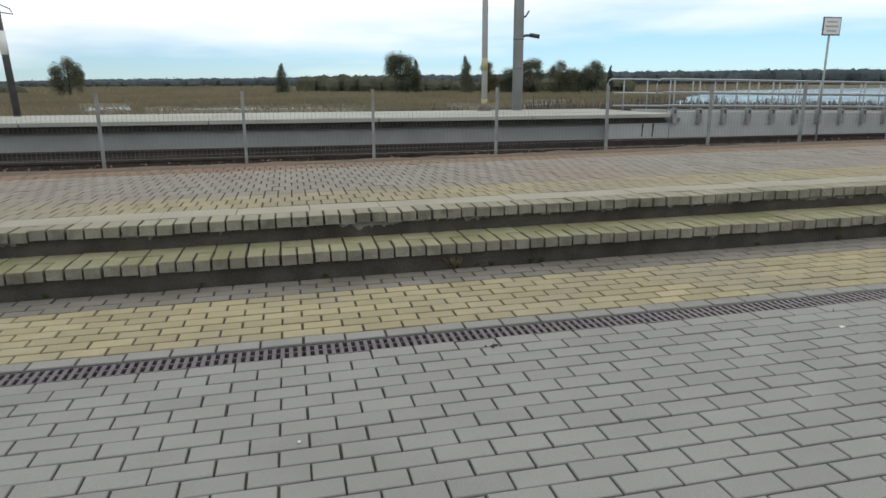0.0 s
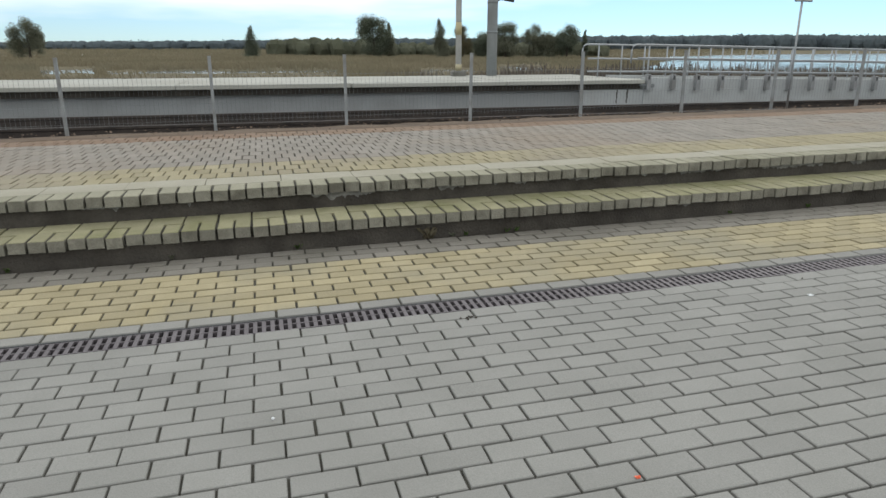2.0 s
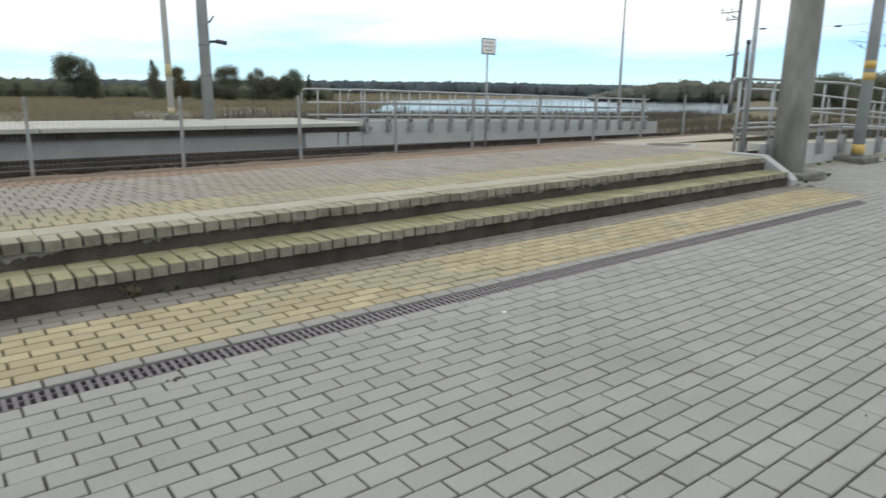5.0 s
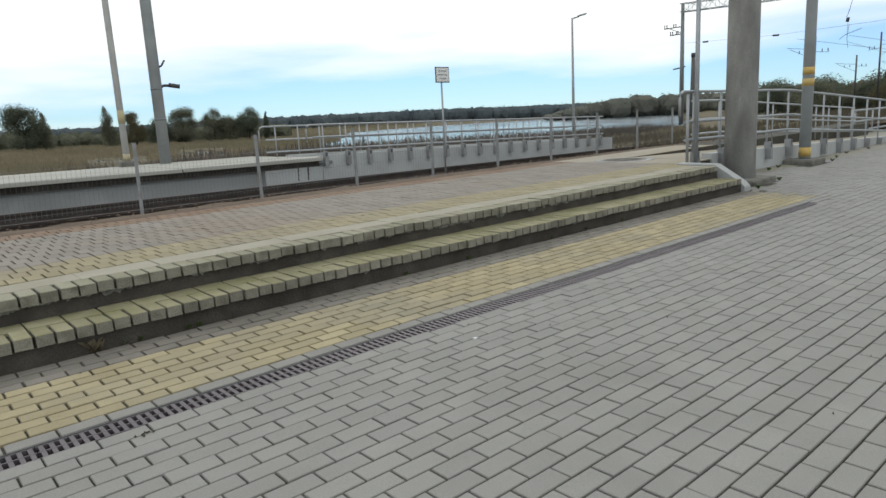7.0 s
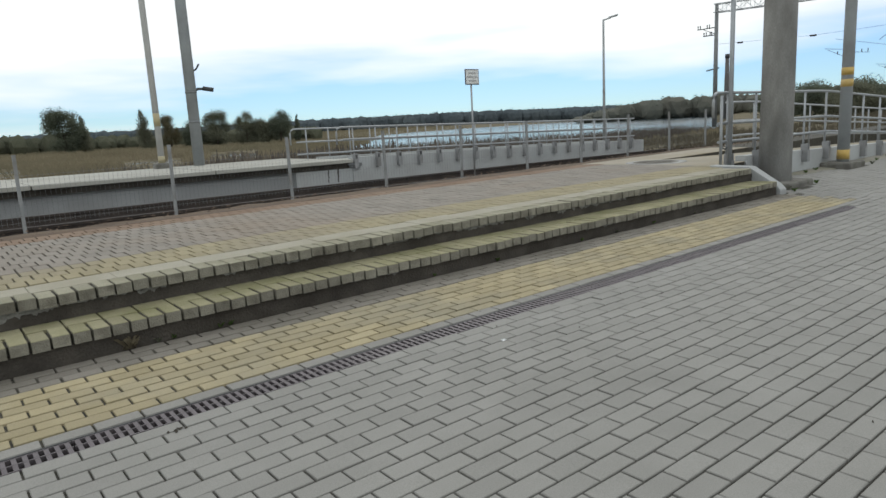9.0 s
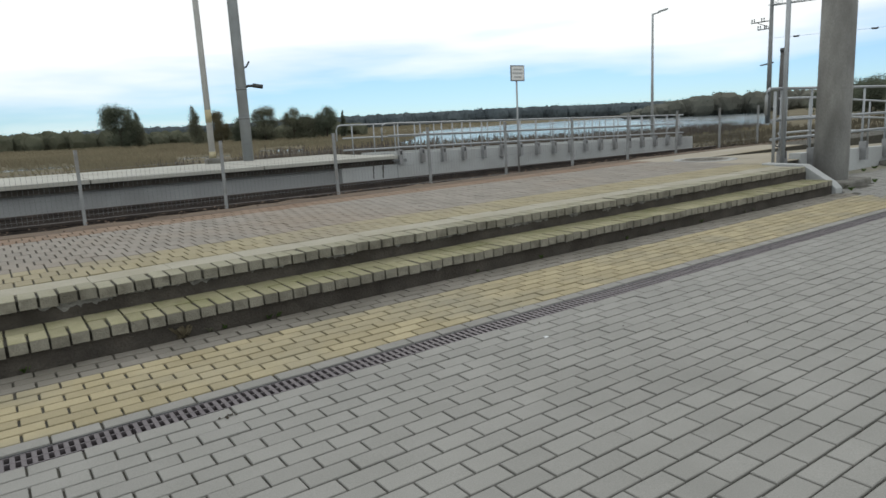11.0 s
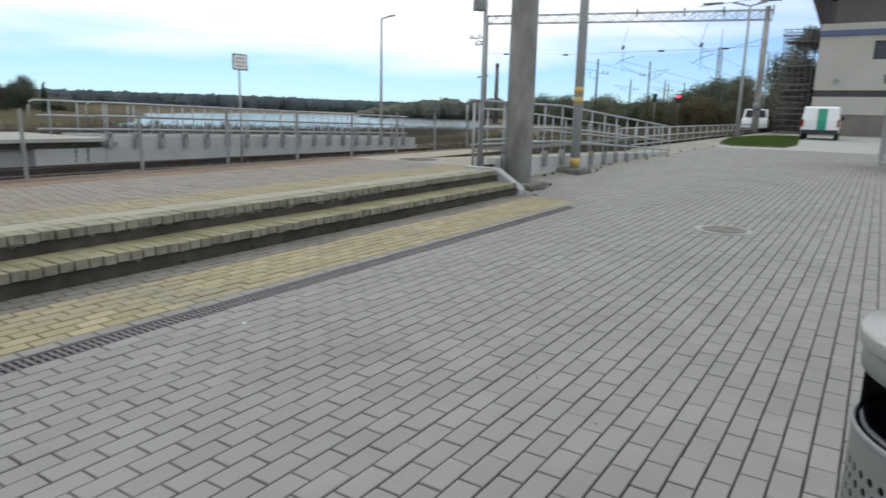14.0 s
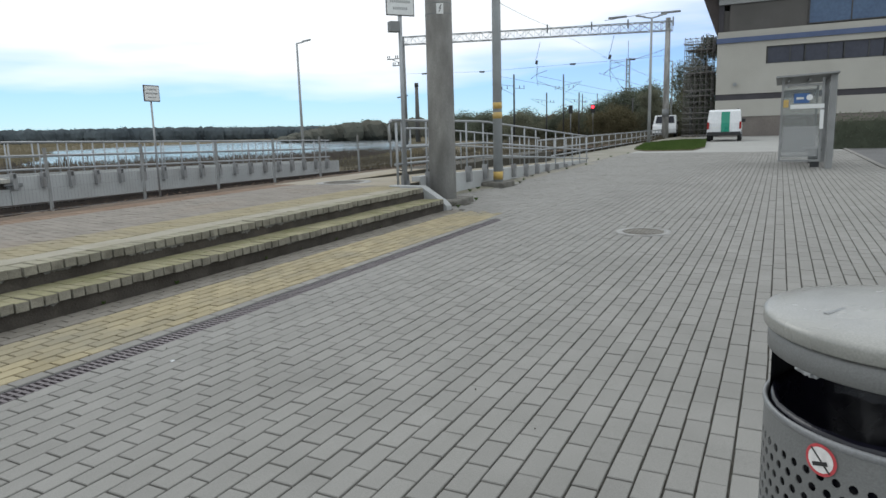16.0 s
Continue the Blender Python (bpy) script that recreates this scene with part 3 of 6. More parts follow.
# pale mortar smears hanging under the step edges
for k in range(96):
    bm = bmesh.new()
    x = random.uniform(-2.4, 7.0)
    upper = k % 5
    y, zt = (4.372, Z2 - 0.069) if upper else (4.032, Z1 - 0.069)
    w = random.choice((0.03, 0.05, 0.09, 0.16)) * random.uniform(0.6, 1.3)
    h = random.uniform(0.012, 0.062 if upper else 0.03)
    n = max(8, int(w / 0.006))
    tops, lows, backs = [], [], []
    for q in range(n + 1):
        u = q / n
        px = x + w * (2 * u - 1)
        drop = h * (math.sin(math.pi * u) ** 0.45) * max(0.08, 0.62 + 0.9 * noise.noise((px * 17, k, 0)) + 0.5 * noise.noise((px * 55, k, 3)))
        z = zg(px) + zt + 0.002
        tops.append(bm.verts.new((px, y + 0.0012, z)))
        lows.append(bm.verts.new((px, y - 0.001, z - drop)))
        backs.append(bm.verts.new((px, y + 0.02, z - drop)))
    for q in range(n):
        bm.faces.new((tops[q], lows[q], lows[q + 1], tops[q + 1]))
        bm.faces.new((lows[q], backs[q], backs[q + 1], lows[q + 1]))
    part("mortar_smear", bm, M_MORTAR, steps)


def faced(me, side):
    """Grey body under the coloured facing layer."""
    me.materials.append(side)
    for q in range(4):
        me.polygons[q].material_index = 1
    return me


NOSE_W = (0.1024, 0.1062)     # brick pitch of the lower and the upper edge
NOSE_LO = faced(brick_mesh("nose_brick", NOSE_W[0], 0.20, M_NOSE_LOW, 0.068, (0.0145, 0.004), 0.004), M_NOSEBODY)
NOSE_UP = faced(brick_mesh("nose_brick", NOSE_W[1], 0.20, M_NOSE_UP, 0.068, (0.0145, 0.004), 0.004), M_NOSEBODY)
tilt = -math.degrees(math.atan(0.01))
for me, y, z, w, x_off in ((NOSE_LO, 3.985 + 0.10, Z1, NOSE_W[0], 0.0818), (NOSE_UP, 4.33 + 0.10, Z2, NOSE_W[1], 0.0926)):
    n = int((X_END - X_LEFT) / w)
    for k in range(n):
        x = X_LEFT + x_off + (k + 0.5) * w
        if x > X_END - 0.05:
            break
        ob = new("nose_brick", me)
        ob.matrix_world = pose(x + rng.normal(0, 0.0015), y + rng.normal(0, 0.004), zg(x) + z + rng.normal(0, 0.0022), rng.normal(0, 0.7), tilt + rng.normal(0, 0.6), rng.normal(0, 0.5))
        ob.parent = steps
back_cells = [(X_LEFT + 0.0818 + (k + 0.5) * 2 * NOSE_W[0], 4.28) for k in range(int((X_END - X_LEFT) / NOSE_W[0] / 2))]


def pieces(name, cells, lx, ly, material, z0, parent, gap=(0.0065, 0.0065)):
    """Each cell as an object of its own on one shared mesh."""
    me = brick_mesh(name, lx, ly, material, 0.03, gap)
    for x, y in cells:
        p = new(name, me)
        p.matrix_world = pose(x + rng.normal(0, 0.0008), y + rng.normal(0, 0.0007), zg(x) + z0 + rng.normal(0, 0.0011), rng.normal(0, 0.4), tilt + rng.normal(0, 0.3), rng.normal(0, 0.15))
        p.parent = parent


pieces("tread_brick", back_cells, 2 * NOSE_W[0], 0.18, M_NOSE_LOW, Z1, steps, (0.0115, 0.003))
band_cells = [(X_LEFT + (k + 0.5) * 0.5, 4.665) for k in range(28)]
pieces("edge_slab", band_cells, 0.5, 0.26, M_BAND, Z2, steps, (0.003, 0.003))

# sloping end cheek of the steps
bm = bmesh.new()
prof = [(3.98, -0.05), (3.98, 0.06), (4.05, 0.13), (4.42, 0.36), (5.0, 0.37), (5.0, -0.05)]
a = [bm.verts.new((9.10, y, 0.092 + z)) for y, z in prof]
b = [bm.verts.new((9.28, y, 0.092 + z)) for y, z in prof]
bm.faces.new(a[::-1])
bm.faces.new(b)
for q in range(len(prof)):
    bm.faces.new((a[q], a[(q + 1) % 6], b[(q + 1) % 6], b[q]))
soften(bm, 0.012)
solid("step_cheek", bm, M_RAMPWALL, "pale sloping concrete cheek closing the steps", "step cheek")

# ---- near platform ----
bm = bmesh.new()
slope_run(bm, 4.80, 7.55, -0.2, Z2 - 0.012, X_LEFT - 4, 9.28)
slope_run(bm, 5.04, 7.55, -0.2, Z2 - 0.012, 9.28, 10.18)
slope_run(bm, 6.68, 7.55, -0.2, Z2 - 0.012, 10.18, 23)
platform = solid("platform", bm, M_JOINT, "paved low station platform above the steps", "platform", "structure")


up_yel = bond(X_LEFT - 2, 9.3, 5.387, 3, 0.108, 0.195, first=0)
up_grey = bond(X_LEFT - 2, 9.3, 7.075, 8, 0.108, 0.211, first=1)
up_rust = bond(X_LEFT - 2, 9.3, 7.475, 2, 0.108, 0.20, first=1)
for nm, cells, ly, m, lab in (("yellow_paver_field", up_yel, 0.195, M_UPYEL, "weathered yellow paving blocks"), ("grey_paver_field", up_grey, 0.211, M_UPGREY, "weathered grey paving blocks"),
                              ("rust_paver_field", up_rust, 0.20, M_RUSTPAVER, "rust-stained paving blocks by the track")):
    single.append((cells, 0.108, ly, m, Z2, platform, (0.0105, 0.005)))
    ob = tagged(new(nm, brick_sheet(nm, [c for c in cells if not -2.0 < c[0] < 3.6], 0.108, ly, m, Z2, rng, gap=(0.0105, 0.005))), lab, kind="stuff")
    ob.parent = platform
bm = bmesh.new()
slope_run(bm, 5.02, 7.54, Z2 - 0.011, Z2 - 0.001, 9.32, 10.17)
slope_run(bm, 6.67, 7.54, Z2 - 0.011, Z2 - 0.001, 10.17, 13.5)
part("sandy_top", bm, M_SANDPAVE, platform, "sandy worn end of the platform")

# dirt margin under the fence, track bed
gx = np.linspace(-14, 60, 260)
gy = np.array([7.44, 7.54, 7.75, 8.0, 8.3, 8.55, 8.8, 9.05, 9.3])
gz = np.array([0.30, 0.335, 0.33, 0.315, 0.30, 0.26, 0.18, 0.08, 0.02])
dv = [(x, y + 0.04 * noise.noise((x * 1.3, y, 1)), z + zg(min(x, 14)) + (0.03 * noise.noise((x * 2.5, y * 3, 4)) if 0 < j < 8 else 0)) for j, (y, z) in enumerate(zip(gy, gz)) for x in gx]
df = [(j * 260 + i, j * 260 + i + 1, (j + 1) * 260 + i + 1, (j + 1) * 260 + i) for j in range(8) for i in range(259)]
dirt = tagged(new("dirt_margin", from_arrays("dirt_margin", dv, df, M_DIRT)), "rusty brown dirt margin along the track", "dirt", kind="structure")

gx = np.linspace(-40, 120, 640)
gy = np.array([8.7, 9.1, 9.5, 10.0, 10.5, 11.0, 11.5, 12.0, 12.6])
bv = [(x, y, 0.045 + 0.04 * noise.noise((x * 5, y * 5, 2)) + 0.03 * noise.noise((x * 17, y * 3, 7))) for y in gy for x in gx]
bf = [(j * 640 + i, j * 640 + i + 1, (j + 1) * 640 + i + 1, (j + 1) * 640 + i) for j in range(8) for i in range(639)]
ballast = tagged(new("track_bed", from_arrays("track_bed", bv, bf, M_BALLAST)), "dark stony track bed", "track bed", kind="structure")
stones_v, stones_f = [], []
for k in range(2600):
    x, y = random.uniform(-8, 22), random.choice((random.uniform(7.6, 9.2), random.uniform(8.0, 8.8), random.uniform(9.0, 12.3)))
    z = 0.06 if y > 9.0 else 0.33 + zg(x) - max(0, y - 8.4) * 0.3
    s = random.uniform(0.005, 0.016)
    o = len(stones_v)
    for dx, dy, dz in ((-1, -0.7, 0), (1, -0.9, 0), (0.9, 1, 0), (-0.8, 0.8, 0), (0.1, 0.1, 1.0)):
        stones_v.append((x + s * dx * random.uniform(0.7, 1.2), y + s * dy * random.uniform(0.7, 1.2), z - 0.006 + s * dz))
    stones_f += [(o, o + 1, o + 4), (o + 1, o + 2, o + 4), (o + 2, o + 3, o + 4), (o + 3, o, o + 4)]
tagged(new("gravel", from_arrays("gravel", stones_v, stones_f, mat("mixed_gravel", (0.08, 0.055, 0.04), (0.17, 0.125, 0.095), 8, 90, 0.95, vary=0.5))), "scattered gravel and leaf litter by the track", "gravel", kind="stuff")


def rail_mesh(length):
    bm = bmesh.new()
    prof = [(-0.065, 0), (0.065, 0), (0.065, 0.012), (0.012, 0.03), (0.010, 0.11), (0.034, 0.12), (0.034, 0.155), (-0.034, 0.155), (-0.034, 0.12), (-0.010, 0.11), (-0.012, 0.03), (-0.065, 0.012)]
    a = [bm.verts.new((0, y, z)) for y, z in prof]
    b = [bm.verts.new((length, y, z)) for y, z in prof]
    bm.faces.new(a[::-1])
    bm.faces.new(b)
    for k in range(12):
        bm.faces.new((a[k], a[(k + 1) % 12], b[(k + 1) % 12], b[k]))
    return finish("rail", bm, M_STEEL_RAIL)


track = thing("railway_track", "rusty railway track with sleepers on dark ballast", "track", (-40, 10.5, 0.05))
rail_me = rail_mesh(160)
for y in (-0.79, 0.79):
    r = new("rail", rail_me)
    r.location, r.parent = (0, y, 0.03), track
bm = bmesh.new()
box(bm, -0.12, 0.12, -1.3, 1.3, -0.08, 0.035)
sleeper = finish("sleeper", bm, M_MASTCON)
for k in range(110):
    s = new("sleeper", sleeper)
    s.location, s.parent = (28 + 0.6 * k, 0, 0), track

# ---- opposite platform and its ramp ----
YP, ZP = 12.3, 0.635
opp = thing("opposite_platform", "pale concrete platform slab on a grey wall across the track", "platform", (0, 0, 0))
k = 0
x = 7.5
while x > -40:
    bm = bmesh.new()
    box(bm, x - 2.98, x, YP + random.uniform(-0.006, 0.006), 15.75, ZP - 0.075, ZP + random.uniform(-0.003, 0.003))
    soften(bm, 0.012)
    part("slab", bm, M_SLAB, opp)
    x -= 3.0
bm = bmesh.new()
box(bm, -40, 7.55, YP + 0.30, 15.6, -0.1, ZP - 0.077)
part("wall", bm, M_WALL, opp, "grey concrete platform wall")
# added beam: its dark colour stands in for shadow under the slab overhang
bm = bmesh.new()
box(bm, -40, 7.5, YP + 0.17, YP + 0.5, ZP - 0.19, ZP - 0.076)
part("bearing_beam", bm, M_RISER, opp, "added dark beam painting the shade under the slabs")
bm = bmesh.new()
box(bm, 6.2, 7.545, YP + 0.12, YP + 0.299, -0.1, ZP - 0.195)
part("end_wall", bm, M_RAMPWALL, opp, "pale concrete end of the platform wall")
for x0, w in ((6.93, 0.035), (7.16, 0.045)):
    bm = bmesh.new()
    n = 10
    a = [bm.verts.new((x0 + 0.02 * noise.noise((x0, q * 0.6, 0)), YP + 0.116, ZP - 0.195 - 0.030 * q)) for q in range(n)]
    b = [bm.verts.new((x0 + w * (1 - 0.05 * q) + 0.02 * noise.noise((x0, q * 0.7, 5)), YP + 0.116, ZP - 0.195 - 0.030 * q)) for q in range(n)]
    for q in range(n - 1):
        bm.faces.new((a[q], a[q + 1], b[q + 1], b[q]))
    part("damp_streak", bm, M_RISER, opp, "dark damp streak")
bm = bmesh.new()
box(bm, 7.40, 7.72, YP + 0.03, YP + 0.07, ZP - 0.125, ZP - 0.095)
box(bm, 7.66, 7.74, YP + 0.02, YP + 0.09, ZP - 0.155, ZP - 0.085)
soften(bm, 0.008)
part("slab_bracket", bm, M_GALVDARK, opp, "dark steel bracket at the slab end")
ramp = thing("access_ramp", "pale concrete access ramp sloping down from the platform", "ramp", (7.55, 12.4, 0))
RX, RL = 7.55, 10.6
bm = bmesh.new()
ramp_box(bm, 0, RL, 0, 0.16, -0.1, -0.1, 0.675, 0.50)
part("wall", bm, M_RAMPWALL, ramp)
bm = bmesh.new()
ramp_box(bm, 0, RL, 0.16, 1.5, -0.1, -0.1, 0.61, 0.42)
part("deck", bm, M_SLAB, ramp)
bm = bmesh.new()
ramp_box(bm, -0.0, RL, 1.5, 1.66, -0.1, -0.1, 0.675, 0.50)
part("wall", bm, M_RAMPWALL, ramp)


M_BRACKET = mat("weathered_bracket_steel", (0.24, 0.245, 0.25), (0.31, 0.315, 0.32), 6, 120, 0.6, metal=0.2, bump=0.1, stain=(0.16, 0.15, 0.14), stain_scale=4.0)


def railing(name, label, loc, n, pitch, drop, height, mids, start_bend=True, bracket=True, r=0.019, turn=0.0, flat=0):
    """Handrail of round tubes on posts, falling by drop per metre after its first flat posts."""
    t = thing(name, label, "railing", loc, "ramp railings", turn)
    L = (n - 1) * pitch

    def fall(x):
        return -max(0.0, x - flat * pitch) * drop

    for h in (height, *mids):
        bm = bmesh.new()
        pts = [(x, 0, h + fall(x)) for x in np.linspace(-0.25, L + 0.2, 2 * n)]
        if h == height and start_bend:
            pts = [(-0.40, 0, h - mids[0] * 0 - 0.36), (-0.40, 0, h - 0.10), (-0.37, 0, h - 0.03), (-0.31, 0, h)] + pts
        tube(bm, pts, r, 8)
        part("rail", bm, M_GALV, t)
    post_bm = bmesh.new()
    tube(post_bm, [(0, 0, -0.16 if bracket else 0), (0, 0, height)], r * 0.85, 8)
    me = finish("post", post_bm, M_GALV)
    if bracket:
        bb = bmesh.new()
        box(bb, -0.045, -0.025, -0.09, 0.02, -0.20, 0.10)
        box(bb, 0.025, 0.045, -0.09, 0.02, -0.20, 0.10)
        box(bb, -0.045, 0.045, -0.10, -0.085, -0.20, 0.0)
        tube(bb, [(-0.045, -0.05, 0.09), (0.045, -0.05, 0.09)], 0.02, 6)
        bme = finish("bracket", bb, M_BRACKET)
    for k in range(n):
        p = new("post", me)
        p.location, p.parent = (k * pitch, 0, fall(k * pitch)), t
        if bracket:
            q = new("bracket", bme)
            q.location, q.parent = (k * pitch, 0, fall(k * pitch)), t
    return t


railing("ramp_railing", "galvanised tube railing along the far access ramp", (7.6, 12.40, 0.64), 18, 0.58, 0.016, 0.68, (0.42, 0.16))
railing("ramp_railing", "galvanised tube railing behind the far access ramp", (7.3, 13.98, 0.64), 19, 0.58, 0.016, 0.70, (0.40, 0.12), bracket=False)

# ---- mesh fence along the platform ----
M_FENCEPOST = mat("weathered_fence_steel", (0.21, 0.22, 0.225), (0.29, 0.30, 0.305), 9, 120, 0.6, metal=0.2, bump=0.1, stain=(0.15, 0.13, 0.11), stain_scale=5.0, stain_amount=0.5)
POSTS = (-7.0, -5.45, -3.87, -2.288, -0.652, 0.938, 2.586, 4.195, 5.798, 7.344, 8.927, 10.451, 11.963, 13.5, 15.0)
FY = 8.497
fence = thing("mesh_fence", "low galvanised wire mesh fence with thin steel posts", "fence", (0, FY, 0))
bm = bmesh.new()
box(bm, -0.0175, 0.0175, -0.0175, 0.0175, -0.15, 0.81)
box(bm, -0.020, 0.020, -0.020, 0.020, 0.81, 0.82)
post_me = finish("post", bm, M_FENCEPOST)
for x in POSTS:
    p = new("post", post_me)
    p.matrix_world = pose(x, FY, zg(x) + 0.33, random.gauss(0, 0.8), random.gauss(0, 0.8), 0)
    p.parent = fence
    p.matrix_parent_inverse = fence.matrix_world.inverted()
for xa, xb in zip(POSTS, POSTS[1:]):
    bm = bmesh.new()
    n = int((xb - xa) / 0.05)
    for k in range(1, n):
        x = xa + (xb - xa) * k / n
        tube(bm, [(x, 0, zg(x) + 0.37), (x, 0, zg(x) + 0.93)], 0.0016, 3, cap=False)
    for h in (0.40, 0.60, 0.80, 0.915):
        tube(bm, [(xa, 0.004, zg(xa) + h), (xb, 0.004, zg(xb) + h)], 0.0015, 3, cap=False)
    tagged(part("wire_panel", bm, M_GALVDARK, fence), kind="stuff")


# ---- signs ----
def sign_board(name, label, loc, w, h, top, lines, post_r=0.018, turn=0.0, speaker=False):
    t = thing(name, label, "sign", loc, turn=turn)
    bm = bmesh.new()
    tube(bm, [(0, 0, -0.1), (0, 0, top)], post_r, 10)
    part("post", bm, M_GALV, t)
    bm = bmesh.new()
    box(bm, -w / 2, w / 2, -0.035, -0.022, top - h, top)
    soften(bm, 0.003, 1)
    board = part("board", bm, M_SIGNB, t, "dark sign board frame")
    bm = bmesh.new()
    box(bm, -w / 2 + 0.018, w / 2 - 0.018, -0.040, -0.034, top - h + 0.018, top - 0.018)
    part("face", bm, M_SIGNW, board)
    for z, a, b in lines:
        bm = bmesh.new()
        n = int((b - a) * 14)
        step = (b - a) * w / n
        for q in range(n):
            box(bm, a * w + q * step, a * w + (q + 0.72) * step, -0.043, -0.039, top - h + z * h - 0.045 * h, top - h + z * h + 0.045 * h)
        tagged(part("print_bar", bm, M_SIGNTXT, board), kind="stuff")
    if speaker:
        bm = bmesh.new()
        box(bm, -0.20, -0.04, -0.10, 0.04, top - h - 0.25, top - h - 0.09)
        box(bm, -0.05, 0.0, -0.03, 0.01, top - h - 0.20, top - h - 0.15)
        soften(bm, 0.012)
        part("loudspeaker", bm, M_GALVDARK, t, "grey box loudspeaker")
    return t


BARS = ((0.74, -0.3, 0.3), (0.5, -0.36, 0.36), (0.26, -0.26, 0.26))
sign_board("platform_sign", "white sign on a thin post beside the mesh fence", (7.69, 8.56, 0.40), 0.31, 0.26, 1.75, BARS, 0.016)
sign_board("crossing_sign", "white sign on a tall grey post with a loudspeaker below", (9.50, 4.92, 0.44), 0.48, 0.43, 3.09, BARS, 0.032, -38, True)
bm = bmesh.new()
tube(bm, [(9.34, 4.97, 0.42), (9.34, 4.97, 1.45)], 0.022, 8)
solid("guard_post", bm, M_GALV, "short galvanised steel post by the steps", "post")


# ---- poles and masts ----
M_BANDPALE = mat("bleached_yellow_paint", (0.36, 0.31, 0.17), (0.42, 0.37, 0.23), 8, 110, 0.7, stain=(0.33, 0.31, 0.26), stain_scale=5.0, stain_amount=0.6)


def pole(name, label, loc, r0, r1, height, material, bands=(), base=None, lean=0.0, band=M_BANDYEL):
    t = thing(name, label, "pole", loc)
    t.matrix_world = pose(*loc, 0, lean, 0)
    bm = bmesh.new()
    tube(bm, [(0, 0, -0.1), (0, 0, height * 0.5), (0, 0, height)], r0, 20, r1)
    part("shaft", bm, material, t)
    for z0, z1 in bands:
        bm = bmesh.new()
        rr = r0 + (r1 - r0) * (z0 + z1) / 2 / height + 0.003
        tube(bm, [(0, 0, z0), (0, 0, z1)], rr, 20)
        part("paint_band", bm, band, t, "faded yellow painted band")
    if base:
        bm = bmesh.new()
        a, b, h = base
        box(bm, -a, a, -b, b, -0.1, h)
        soften(bm, 0.03)
        for v in bm.verts:
            v.co += Vector((noise.noise(v.co * 9 + Vector(loc)), noise.noise(v.co * 9 + Vector((7, 0, 0))), noise.noise(v.co * 9 + Vector((0, 5, 0))))) * 0.025
        part("footing", bm, M_FOOTING, t, "rough concrete footing")
    return t


col = pole("catenary_mast", "thick grey concrete catenary mast on a rough footing", (9.97, 4.47, 0.10), 0.225, 0.205, 7.5, M_MASTCON, base=(0.40, 0.38, 0.09))
bm = bmesh.new()
box(bm, -0.055, 0.055, -0.012, 0.0, -0.08, 0.08)
plate = part("warning_plate", bm, M_SIGNW, col, "small white warning plate", (-0.185, -0.118, 3.10))
plate.rotation_euler = (0, 0, radians(-57))
bm = bmesh.new()
for pts in (((0.012, 0.06), (0.03, 0.06), (0.004, 0.008), (-0.012, 0.008)), ((-0.012, 0.012), (0.022, 0.012), (0.012, -0.004), (-0.02, -0.004)), ((0.004, -0.002), (0.016, -0.002), (-0.014, -0.06), (-0.02, -0.05))):
    a = [bm.verts.new((x, -0.016, z)) for x, z in pts]
    b = [bm.verts.new((x, -0.011, z)) for x, z in pts]
    bm.faces.new(a)
    for q in range(4):
        bm.faces.new((a[q], b[q], b[(q + 1) % 4], a[(q + 1) % 4]))
part("bolt_symbol", bm, M_SIGNB, plate)
for z in (3.03, 3.19):
    bm = bmesh.new()
    tube(bm, [(0, 0, z), (0, 0, z + 0.012)], 0.2185, 24)
    part("strap", bm, M_GALVDARK, col)

pole("banded_lamp_pole", "grey lamp pole with faded yellow bands on a footing", (13.17, 4.76, 0.13), 0.10, 0.08, 7.0, M_POLE, bands=((0.14, 0.31), (1.41, 1.54), (1.61, 1.74)), base=(0.32, 0.26, 0.10))
pA = pole("lamp_pole", "slim pale lamp pole with a yellow foot across the track", (4.44, 15.4, ZP), 0.070, 0.057, 8.0, M_POLEPALE, bands=((0.12, 0.27), (0.92, 1.20)), base=(0.16, 0.16, 0.12), band=M_BANDPALE)
pB = pole("camera_mast", "thick grey mast carrying brackets and a camera", (5.26, 15.4, ZP), 0.124, 0.105, 8.5, M_POLE)
for z, ln, rr in ((1.72, 0.40, 0.03), (2.15, 0.23, 0.02)):
    bm = bmesh.new()
    tube(bm, [(0.08, -0.02, z - 0.04), (0.16, -0.03, z), (ln, -0.06, z + (0.0 if ln > 0.3 else 0.12))], rr, 8)
    arm = part("bracket_arm", bm, M_DARKMETAL, pB)
    if ln > 0.3:
        bm = bmesh.new()
        tube(bm, [(0.26, -0.05, z + 0.01), (0.48, -0.12, z - 0.03)], 0.05, 10)
        part("camera_housing", bm, M_DARKMETAL, arm)
for z in (0.96, 1.62):
    bm = bmesh.new()
    tube(bm, [(0, 0, z), (0, 0, z + 0.05)], 0.127, 18)
    part("collar", bm, M_GALVDARK, pB)
pL = pole("steel_mast", "dark steel mast with peeling white paint across the track", (-5.56, 15.4, ZP), 0.072, 0.06, 2.36, M_DARKMETAL, lean=-2.5)
bm = bmesh.new()
tube(bm, [(0, 0, 1.22), (0, 0, 1.68)], 0.0745, 16)
part("paint_patch", bm, M_SIGNW, pL, "worn white paint")
bm = bmesh.new()
tube(bm, [(-0.15, 0, 2.36), (0.42, 0, 2.38)], 0.03, 8)
part("cross_arm", bm, M_DARKMETAL, pL)
bm = bmesh.new()
